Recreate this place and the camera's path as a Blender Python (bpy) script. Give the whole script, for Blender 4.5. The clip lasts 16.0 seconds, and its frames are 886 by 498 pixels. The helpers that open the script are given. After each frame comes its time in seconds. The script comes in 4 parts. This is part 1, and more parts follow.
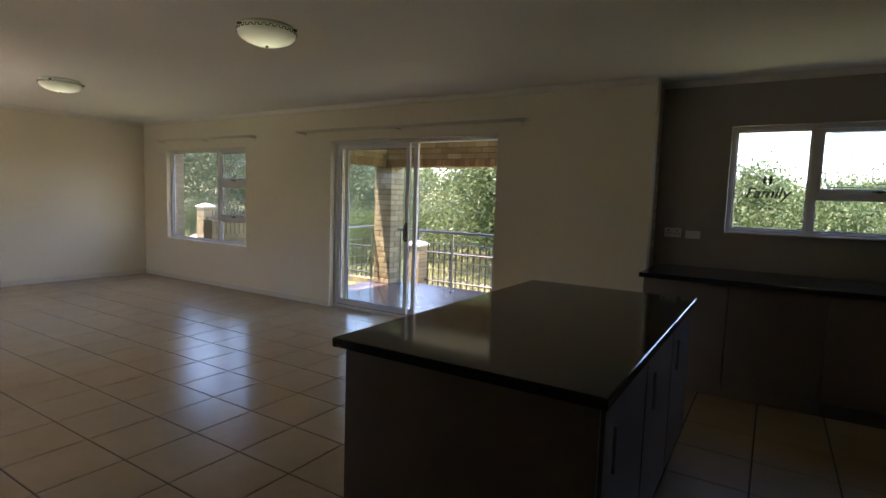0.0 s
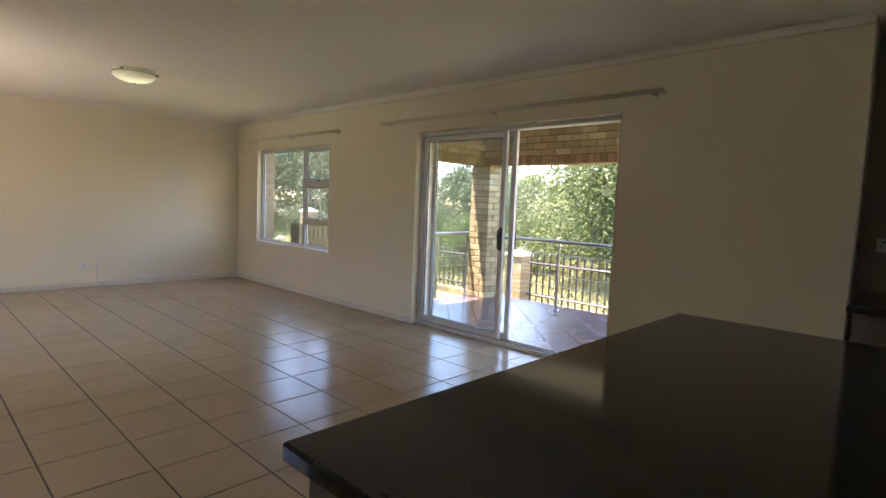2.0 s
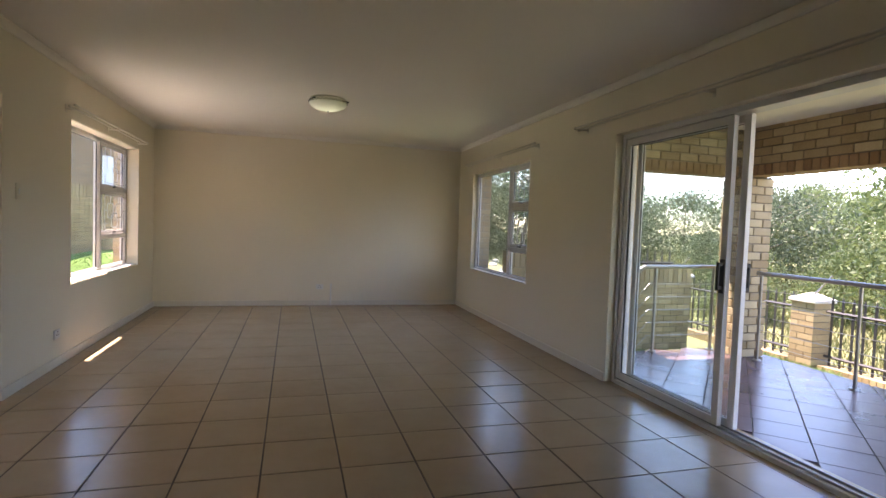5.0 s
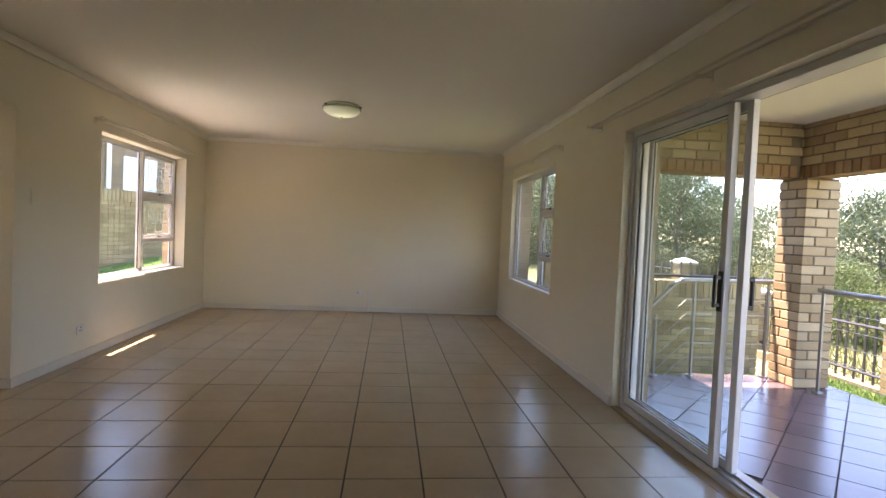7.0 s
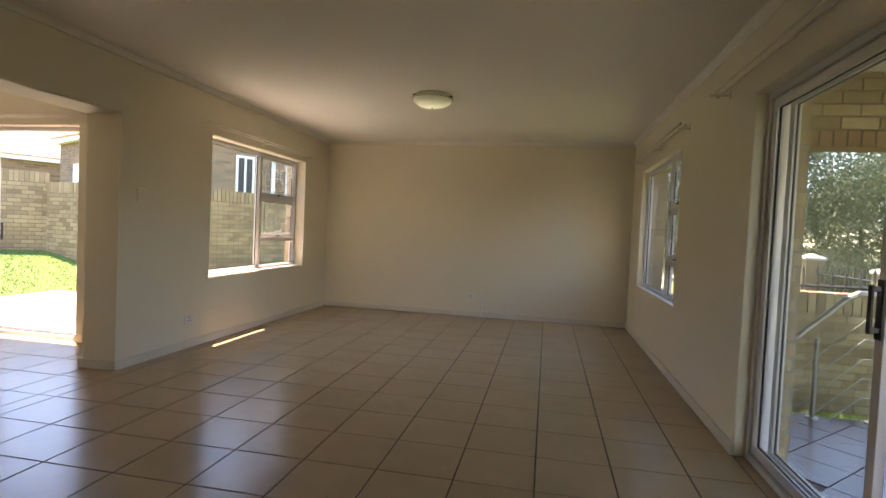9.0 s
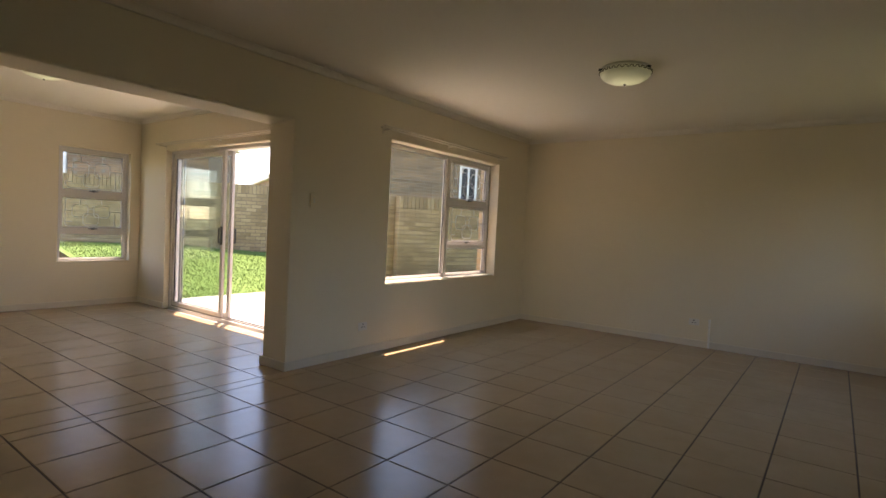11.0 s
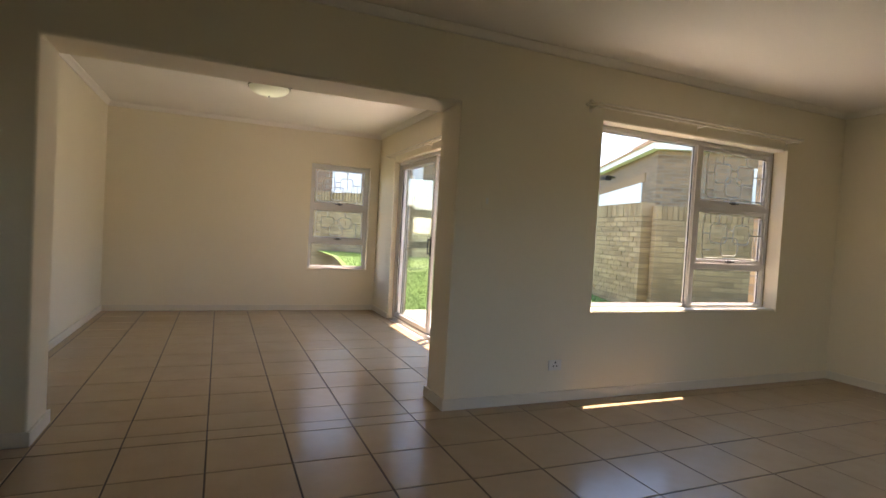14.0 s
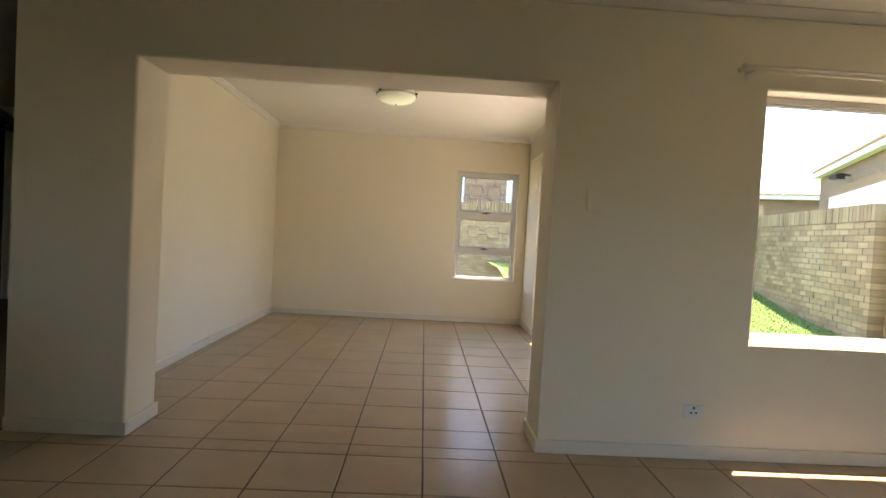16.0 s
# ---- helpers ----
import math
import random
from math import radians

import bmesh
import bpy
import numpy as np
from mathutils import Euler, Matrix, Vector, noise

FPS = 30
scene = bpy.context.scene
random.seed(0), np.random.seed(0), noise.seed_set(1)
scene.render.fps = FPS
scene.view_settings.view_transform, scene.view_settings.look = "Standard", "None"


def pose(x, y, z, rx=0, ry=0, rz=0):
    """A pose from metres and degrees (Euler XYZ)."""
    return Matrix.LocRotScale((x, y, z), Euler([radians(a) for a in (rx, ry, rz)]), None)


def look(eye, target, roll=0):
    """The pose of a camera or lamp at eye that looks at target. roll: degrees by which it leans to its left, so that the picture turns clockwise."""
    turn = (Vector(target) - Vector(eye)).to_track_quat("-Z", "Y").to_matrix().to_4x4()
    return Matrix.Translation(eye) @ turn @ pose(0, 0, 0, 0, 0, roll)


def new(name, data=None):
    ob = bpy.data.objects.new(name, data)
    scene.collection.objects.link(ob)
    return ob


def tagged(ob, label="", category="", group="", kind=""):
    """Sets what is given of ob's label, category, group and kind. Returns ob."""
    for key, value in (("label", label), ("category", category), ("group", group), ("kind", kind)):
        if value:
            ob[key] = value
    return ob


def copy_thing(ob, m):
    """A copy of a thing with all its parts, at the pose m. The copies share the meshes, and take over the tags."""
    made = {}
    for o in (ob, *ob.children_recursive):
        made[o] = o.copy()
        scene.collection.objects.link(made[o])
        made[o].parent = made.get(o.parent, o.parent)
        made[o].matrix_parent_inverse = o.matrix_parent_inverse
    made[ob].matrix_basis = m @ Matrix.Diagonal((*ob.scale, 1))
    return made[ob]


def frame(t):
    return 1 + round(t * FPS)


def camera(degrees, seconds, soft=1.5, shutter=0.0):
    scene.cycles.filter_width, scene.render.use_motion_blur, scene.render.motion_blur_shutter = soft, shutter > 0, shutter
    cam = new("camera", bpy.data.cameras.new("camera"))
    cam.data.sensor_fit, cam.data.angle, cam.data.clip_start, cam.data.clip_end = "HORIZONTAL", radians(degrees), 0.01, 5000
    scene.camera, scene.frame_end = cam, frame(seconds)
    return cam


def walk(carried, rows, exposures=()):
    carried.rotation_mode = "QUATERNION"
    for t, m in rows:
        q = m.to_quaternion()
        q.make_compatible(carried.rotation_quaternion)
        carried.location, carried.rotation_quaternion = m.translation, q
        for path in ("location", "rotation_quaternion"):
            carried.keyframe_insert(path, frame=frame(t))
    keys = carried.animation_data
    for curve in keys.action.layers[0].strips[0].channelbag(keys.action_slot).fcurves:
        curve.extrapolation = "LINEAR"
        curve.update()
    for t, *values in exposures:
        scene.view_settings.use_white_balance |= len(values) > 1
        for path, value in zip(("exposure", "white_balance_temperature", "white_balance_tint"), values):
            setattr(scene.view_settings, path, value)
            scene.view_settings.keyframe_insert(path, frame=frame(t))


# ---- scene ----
cam = camera(80.1, 16.0)
PATH = [
    (0, (0.805, 1.186, 1.403), (-0.249, 2.875, 1.216), 1.9),
    (0.5, (0.68, 1.433, 1.315), (-0.458, 3.068, 1.138), 2.0),
    (1, (0.536, 1.631, 1.31), (-0.673, 3.215, 1.134), 2.1),
    (1.5, (0.373, 1.875, 1.317), (-0.912, 3.398, 1.145), 2.2),
    (2, (0.284, 2.12, 1.316), (-1.092, 3.561, 1.149), 2.3),
    (2.5, (0.192, 2.348, 1.322), (-1.306, 3.665, 1.171), 2.2),
    (3, (0.104, 2.598, 1.31), (-1.519, 3.759, 1.185), 2.2),
    (3.5, (0.069, 2.851, 1.306), (-1.659, 3.851, 1.192), 2.0),
    (4, (0.039, 3.063, 1.298), (-1.782, 3.883, 1.192), 1.8),
    (4.5, (-0.018, 3.261, 1.273), (-1.901, 3.928, 1.175), 1.9),
    (7, (-0.095, 4.309, 1.271), (-2.082, 4.517, 1.204), 2.5),
    (7.5, (-0.17, 4.481, 1.252), (-2.167, 4.559, 1.187), 2.5),
    (8, (-0.301, 4.642, 1.251), (-2.299, 4.569, 1.183), 2.6),
    (8.5, (-0.465, 4.806, 1.242), (-2.452, 4.59, 1.174), 2.6),
    (9, (-0.621, 4.926, 1.228), (-2.582, 4.54, 1.155), 2.6),
    (9.5, (-0.829, 5.042, 1.223), (-2.737, 4.449, 1.144), 2.7),
    (12, (-1.963, 5.163, 1.216), (-3.287, 3.665, 1.144), 3.0),
    (12.5, (-2.177, 5.074, 1.209), (-3.36, 3.463, 1.136), 3.2),
    (13, (-2.387, 4.998, 1.203), (-3.424, 3.29, 1.128), 3.1),
    (13.5, (-2.571, 4.904, 1.174), (-3.468, 3.117, 1.108), 3.2),
    (14, (-2.767, 4.774, 1.172), (-3.55, 2.934, 1.11), 3.3),
    (14.5, (-2.958, 4.637, 1.157), (-3.622, 2.752, 1.099), 3.3),
    (15, (-3.154, 4.563, 1.158), (-3.64, 2.624, 1.098), 3.3),
    (15.5, (-3.312, 4.537, 1.155), (-3.598, 2.558, 1.101), 3.3),
    (16, (-3.485, 4.484, 1.174), (-3.559, 2.486, 1.116), 3.2),
]
walk(cam, [(t, look(eye, target, roll)) for t, eye, target, roll in PATH], [(0.0, 3.3, 7200, 30), (0.5, 3.6, 7450, 30), (1.5, 3.8, 7500, 30), (2.5, 3.85, 7400, 30), (3.5, 3.55, 7400, 30), (4.5, 3.25, 7350, 31), (7.0, 3.45, 7600, 30), (7.5, 3.65, 7750, 32), (9.0, 3.2, 8300, 29), (9.5, 3.0, 8600, 28), (12.5, 2.35, 8500, 30), (13.0, 2.4, 8300, 29), (14.5, 2.95, 8000, 27), (15.5, 3.05, 8000, 25), (16.0, 3.25, 8000, 25)])

# ---- daylight ----
SUN_FROM = Vector((-0.18, -0.21, 1.0)).normalized()
world = bpy.data.worlds.new("sky")
scene.world = world
world.use_nodes = True
wn = world.node_tree.nodes
sky = wn.new("ShaderNodeTexSky")
sky.sky_type = "NISHITA"
sky.sun_disc = False
sky.dust_density, sky.ozone_density = 0.0, 4.0
sky.sun_elevation = math.asin(SUN_FROM.z)
sky.sun_rotation = math.atan2(SUN_FROM.x, SUN_FROM.y)
world.node_tree.links.new(sky.outputs[0], wn["Background"].inputs[0])
wn["Background"].inputs[1].default_value = 0.15
sun = new("sun", bpy.data.lights.new("sun", "SUN"))
sun.data.energy, sun.data.angle, sun.data.color = 2.9, radians(0.5), (1.0, 0.95, 0.87)
sun.matrix_world = look(SUN_FROM * 40, (0, 0, 0))


# ---- materials ----
def mat(name, rough=0.6, metal=0.0):
    m = bpy.data.materials.new(name)
    m.use_nodes = True
    b = m.node_tree.nodes["Principled BSDF"]
    b.inputs["Roughness"].default_value = rough
    b.inputs["Metallic"].default_value = metal
    return m, m.node_tree.nodes, m.node_tree.links, b


def mottled(name, a, b_col, scale=3.0, rough=0.6, bump=0.0, fine=60.0, metal=0.0, rand=None, amount=0.75, rough_var=0.0, spec=0.5):
    """Two colours mixed by noise at two scales; rand: 'object' or 'island' varies the pieces."""
    m, n, l, b = mat(name, rough, metal)
    b.inputs["Specular IOR Level"].default_value = spec
    co = n.new("ShaderNodeTexCoord")
    n1, n2 = n.new("ShaderNodeTexNoise"), n.new("ShaderNodeTexNoise")
    n1.inputs["Scale"].default_value, n2.inputs["Scale"].default_value = scale, fine
    n1.inputs["Detail"].default_value, n2.inputs["Detail"].default_value = 4, 3
    geo = n.new("ShaderNodeNewGeometry")
    for q in (n1, n2):
        l.new(geo.outputs["Position"], q.inputs["Vector"])
    add = n.new("ShaderNodeMath")
    add.operation = "MULTIPLY_ADD"
    l.new(n2.outputs["Fac"], add.inputs[0])
    add.inputs[1].default_value = 0.45
    l.new(n1.outputs["Fac"], add.inputs[2])
    last = add.outputs[0]
    off = -0.22
    if rand:
        src = n.new("ShaderNodeObjectInfo").outputs["Random"] if rand == "object" else geo.outputs["Random Per Island"]
        a2 = n.new("ShaderNodeMath")
        a2.operation = "MULTIPLY_ADD"
        l.new(src, a2.inputs[0])
        a2.inputs[1].default_value = amount
        l.new(last, a2.inputs[2])
        last = a2.outputs[0]
        off = -0.22 - amount / 2
    fix = n.new("ShaderNodeMath")
    fix.inputs[1].default_value = off
    fix.use_clamp = True
    l.new(last, fix.inputs[0])
    ramp = n.new("ShaderNodeMapRange")
    ramp.inputs["From Min"].default_value, ramp.inputs["From Max"].default_value = 0.1, 0.95
    l.new(fix.outputs[0], ramp.inputs["Value"])
    mix = n.new("ShaderNodeMix")
    mix.data_type = "RGBA"
    mix.inputs[6].default_value, mix.inputs[7].default_value = (*a, 1), (*b_col, 1)
    l.new(ramp.outputs[0], mix.inputs[0])
    l.new(mix.outputs[2], b.inputs["Base Color"])
    if rough_var:
        rr = n.new("ShaderNodeMapRange")
        rr.inputs["To Min"].default_value, rr.inputs["To Max"].default_value = rough - rough_var, rough + rough_var
        l.new(n1.outputs["Fac"], rr.inputs["Value"])
        l.new(rr.outputs[0], b.inputs["Roughness"])
    if bump:
        bp = n.new("ShaderNodeBump")
        bp.inputs["Strength"].default_value, bp.inputs["Distance"].default_value = bump, 0.004
        l.new(n2.outputs["Fac"], bp.inputs["Height"])
        l.new(bp.outputs[0], b.inputs["Normal"])
    return m


def glass_mat(name, tint=(0.93, 0.96, 0.95)):
    m, n, l, b = mat(name)
    n.remove(b)
    tr, gl, mx, fr = (n.new("ShaderNode" + k) for k in ("BsdfTransparent", "BsdfGlossy", "MixShader", "LayerWeight"))
    tr.inputs[0].default_value = (*tint, 1)
    gl.inputs["Roughness"].default_value = 0.01
    pw, sc = n.new("ShaderNodeMath"), n.new("ShaderNodeMath")
    pw.operation, sc.operation = "POWER", "MULTIPLY_ADD"
    l.new(fr.outputs["Facing"], pw.inputs[0])
    pw.inputs[1].default_value, sc.inputs[1].default_value, sc.inputs[2].default_value = 4.0, 0.5, 0.03
    fr.inputs["Blend"].default_value = 0.5
    l.new(pw.outputs[0], sc.inputs[0])
    l.new(sc.outputs[0], mx.inputs[0])
    l.new(tr.outputs[0], mx.inputs[1])
    l.new(gl.outputs[0], mx.inputs[2])
    l.new(mx.outputs[0], n["Material Output"].inputs[0])
    return m


def brick_mat(name, tones, mortar, wide=0.23, high=0.085):
    """Face brick in courses, for walls whose bricks stay too far off to build."""
    m, n, l, b = mat(name, 0.85)
    geo, sep, comb, tex = (n.new("ShaderNode" + k) for k in ("NewGeometry", "SeparateXYZ", "CombineXYZ", "TexBrick"))
    l.new(geo.outputs["Position"], sep.inputs[0])
    ad = n.new("ShaderNodeMath")
    l.new(sep.outputs[0], ad.inputs[0])
    l.new(sep.outputs[1], ad.inputs[1])
    l.new(ad.outputs[0], comb.inputs[0])
    l.new(sep.outputs[2], comb.inputs[1])
    l.new(comb.outputs[0], tex.inputs["Vector"])
    tex.inputs["Scale"].default_value = 1.0
    tex.inputs["Brick Width"].default_value, tex.inputs["Row Height"].default_value = wide, high
    tex.inputs["Mortar Size"].default_value = 0.009
    tex.inputs["Color1"].default_value, tex.inputs["Color2"].default_value = (*tones[0], 1), (*tones[1], 1)
    tex.inputs["Mortar"].default_value = (*mortar, 1)
    l.new(tex.outputs["Color"], b.inputs["Base Color"])
    bp = n.new("ShaderNodeBump")
    bp.inputs["Distance"].default_value = 0.008
    bp.invert = True
    l.new(tex.outputs["Fac"], bp.inputs["Height"])
    l.new(bp.outputs[0], b.inputs["Normal"])
    return m


M_WALL = mottled("cream_wall_paint", (0.79, 0.71, 0.55), (0.84, 0.76, 0.60), 1.2, 0.75, 0.12, 90)
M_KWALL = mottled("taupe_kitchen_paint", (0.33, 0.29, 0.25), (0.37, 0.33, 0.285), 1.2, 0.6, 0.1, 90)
M_CEIL = mottled("ceiling_paint", (0.83, 0.78, 0.69), (0.88, 0.83, 0.745), 0.8, 0.85, 0.08, 70)
M_TRIM = mottled("skirting_paint", (0.70, 0.64, 0.52), (0.77, 0.71, 0.60), 2, 0.5, 0.05, 80)
M_TILE = mottled("beige_ceramic_tile", (0.38, 0.275, 0.165), (0.46, 0.345, 0.22), 3.0, 0.22, 0.0, 11, rand="object", amount=0.16, spec=0.28)
M_TILE_J = mottled("beige_ceramic_tile_far", (0.38, 0.275, 0.165), (0.46, 0.345, 0.22), 3.0, 0.22, 0.0, 11, rand="island", amount=0.16, spec=0.28)
M_GROUT = mottled("dark_grout", (0.055, 0.04, 0.028), (0.11, 0.08, 0.055), 4, 0.9, 0.2, 90)
M_PTILE = mottled("terracotta_patio_tile", (0.115, 0.072, 0.08), (0.16, 0.10, 0.108), 4, 0.24, 0.03, 50, rand="object", rough_var=0.06, spec=0.35)
M_BRICK = mottled("yellow_face_brick", (0.30, 0.215, 0.115), (0.54, 0.43, 0.265), 2, 0.85, 0.5, 70, rand="object")
M_BRICK_J = mottled("yellow_face_brick_run", (0.19, 0.13, 0.065), (0.40, 0.30, 0.165), 1.2, 0.85, 0.3, 30, rand="island", amount=0.6)
M_BRICK_S = mottled("soldier_brick", (0.26, 0.15, 0.08), (0.44, 0.29, 0.16), 6, 0.85, 0.5, 70, rand="object")
M_MORTAR = mottled("mortar", (0.16, 0.125, 0.085), (0.25, 0.20, 0.145), 8, 0.95, 0.4, 80)
M_MORTAR_G = mottled("grey_mortar", (0.11, 0.09, 0.06), (0.17, 0.14, 0.10), 8, 0.95, 0.4, 80)
M_BRICK_FAR = brick_mat("house_face_brick", ((0.31, 0.19, 0.105), (0.17, 0.10, 0.055)), (0.22, 0.19, 0.15))
M_BRICK_OUT = brick_mat("outer_leaf_brick", ((0.52, 0.39, 0.23), (0.36, 0.25, 0.14)), (0.30, 0.26, 0.20))
M_ALU = mottled("white_aluminium", (0.66, 0.64, 0.62), (0.72, 0.70, 0.68), 3, 0.35, 0.02, 60)
M_GASKET = mottled("black_rubber", (0.02, 0.02, 0.02), (0.04, 0.04, 0.04), 20, 0.6)
M_BLACK = mottled("black_metal", (0.015, 0.015, 0.017), (0.035, 0.033, 0.03), 20, 0.45)
M_STEEL = mottled("brushed_steel", (0.26, 0.255, 0.24), (0.38, 0.37, 0.35), 6, 0.36, 0.05, 120, metal=1.0)
M_GRANITE = mottled("black_granite", (0.008, 0.008, 0.008), (0.05, 0.045, 0.04), 60, 0.08, 0.0, 240, rough_var=0.03)
M_CAB = mottled("taupe_cabinet_board", (0.20, 0.155, 0.13), (0.25, 0.20, 0.17), 5, 0.5, 0.05, 60)
M_WHITE = mottled("white_plastic", (0.74, 0.72, 0.66), (0.8, 0.78, 0.73), 8, 0.4)
M_DOORW = mottled("white_garage_door", (0.74, 0.75, 0.78), (0.8, 0.8, 0.82), 2, 0.5)
M_BAR = mottled("white_bar_paint", (0.50, 0.48, 0.44), (0.60, 0.58, 0.53), 20, 0.4)
M_GLASS = glass_mat("clear_glass")
M_GRASS = mottled("lawn_soil", (0.07, 0.14, 0.025), (0.15, 0.25, 0.05), 0.8, 0.95, 0.6, 30)
M_BLADE = mottled("grass_blade", (0.085, 0.15, 0.03), (0.15, 0.225, 0.06), 1.2, 0.8, rand="island")
M_FIELD = mottled("dry_field", (0.10, 0.125, 0.04), (0.23, 0.21, 0.10), 0.25, 0.95, 0.6, 9)
M_PAVE = mottled("pale_concrete_paving", (0.50, 0.46, 0.41), (0.60, 0.56, 0.51), 2, 0.85, 0.2, 40)
M_ROOF = mottled("clay_roof_tile", (0.42, 0.24, 0.15), (0.58, 0.38, 0.25), 3, 0.8, 0.2, 30, rand="island")
M_FASCIA = mottled("white_fascia", (0.7, 0.7, 0.68), (0.78, 0.78, 0.76), 3, 0.6)
M_BARK = mottled("bark", (0.10, 0.075, 0.05), (0.22, 0.18, 0.13), 8, 0.95, 0.6, 40)
M_WOOD = mottled("dark_red_wood", (0.05, 0.018, 0.012), (0.09, 0.035, 0.022), 10, 0.4)
M_STONE = mottled("pale_rock", (0.34, 0.31, 0.26), (0.52, 0.48, 0.41), 3, 0.95, 0.6, 20)
M_RIM = mottled("bronze_rim", (0.16, 0.15, 0.10), (0.24, 0.22, 0.15), 10, 0.4, metal=0.6)
M_CAP = mottled("cement_cap", (0.48, 0.45, 0.40), (0.58, 0.55, 0.5), 5, 0.9, 0.3, 40)


def leaf_mat(name, a, b_col):
    m = mottled(name, a, b_col, 0.9, 0.55, rand="island")
    n, l = m.node_tree.nodes, m.node_tree.links
    b = n["Principled BSDF"]
    b.inputs["Transmission Weight"].default_value = 0.0
    t, mx = n.new("ShaderNodeBsdfTranslucent"), n.new("ShaderNodeMixShader")
    src = b.inputs["Base Color"].links[0].from_socket
    l.new(src, t.inputs[0])
    mx.inputs[0].default_value = 0.42
    l.new(b.outputs[0], mx.inputs[1])
    l.new(t.outputs[0], mx.inputs[2])
    l.new(mx.outputs[0], n["Material Output"].inputs[0])
    return m


M_LEAF = leaf_mat("bright_leaf", (0.055, 0.085, 0.028), (0.145, 0.19, 0.065))
M_LEAF2 = leaf_mat("grey_green_leaf", (0.035, 0.055, 0.026), (0.12, 0.155, 0.075))

lamp_m, lamp_n, lamp_l, lamp_b = mat("lit_frosted_glass", 0.35)
lamp_b.inputs["Base Color"].default_value = (0.78, 0.80, 0.66, 1)
lamp_b.inputs["Emission Color"].default_value = (0.86, 1.0, 0.62, 1)
# the bulb shows through the frosted bowl as a hot spot round its centre
lamp_co, lamp_sep, lamp_len, lamp_fall = (lamp_n.new("ShaderNode" + k) for k in ("TexCoord", "SeparateXYZ", "VectorMath", "MapRange"))
lamp_flat = lamp_n.new("ShaderNodeCombineXYZ")
lamp_l.new(lamp_co.outputs["Object"], lamp_sep.inputs[0])
lamp_l.new(lamp_sep.outputs[0], lamp_flat.inputs[0])
lamp_l.new(lamp_sep.outputs[1], lamp_flat.inputs[1])
lamp_len.operation = "LENGTH"
lamp_l.new(lamp_flat.outputs[0], lamp_len.inputs[0])
lamp_l.new(lamp_len.outputs["Value"], lamp_fall.inputs["Value"])
lamp_fall.inputs["From Min"].default_value, lamp_fall.inputs["From Max"].default_value = 0.03, 0.185
lamp_fall.inputs["To Min"].default_value, lamp_fall.inputs["To Max"].default_value = 0.075, 0.008
lamp_l.new(lamp_fall.outputs[0], lamp_b.inputs["Emission Strength"])


# ---- building helpers ----
def link_bm(name, bm, material, parent=None, smooth=False):
    me = bpy.data.meshes.new(name)
    bmesh.ops.recalc_face_normals(bm, faces=bm.faces)
    bm.to_mesh(me)
    bm.free()
    me.materials.append(material)
    if smooth:
        for p in me.polygons:
            p.use_smooth = True
    ob = new(name, me)
    if parent:
        ob.parent = parent
    return ob


def part(name, bm, material, parent, label="", smooth=False):
    ob = link_bm(name, bm, material, parent, smooth)
    return tagged(ob, label) if label else ob


def box(bm, x0, y0, z0, x1, y1, z1, bevel=0.0):
    x0, x1, y0, y1, z0, z1 = min(x0, x1), max(x0, x1), min(y0, y1), max(y0, y1), min(z0, z1), max(z0, z1)
    r = bmesh.ops.create_cube(bm, size=1.0, matrix=Matrix.Translation(((x0 + x1) / 2, (y0 + y1) / 2, (z0 + z1) / 2)) @ Matrix.Diagonal((x1 - x0, y1 - y0, z1 - z0, 1)))
    if bevel:
        es = {e for v in r["verts"] for e in v.link_edges}
        bmesh.ops.bevel(bm, geom=list(es), offset=bevel, segments=2, affect="EDGES", profile=0.5)
    return bm


def boxm(*a, bevel=0.0):
    return box(bmesh.new(), *a, bevel=bevel)


def rod(bm, points, radius=0.01, sides=8):
    """Round bars from point to point, with ball-less mitred ends."""
    for a, b in zip(points, points[1:]):
        a, b = Vector(a), Vector(b)
        d = b - a
        if d.length < 1e-5:
            continue
        m = Matrix.Translation((a + b) / 2) @ d.to_track_quat("Z", "Y").to_matrix().to_4x4()
        bmesh.ops.create_cone(bm, cap_ends=True, segments=sides, radius1=radius, radius2=radius, depth=d.length + radius * 0.8, matrix=m)
    return bm


def empty(name, label, category, loc=(0, 0, 0), group="", kind=""):
    e = new(name)
    e.location = loc
    e.empty_display_size = 0.1
    return tagged(e, label, category, group, kind)


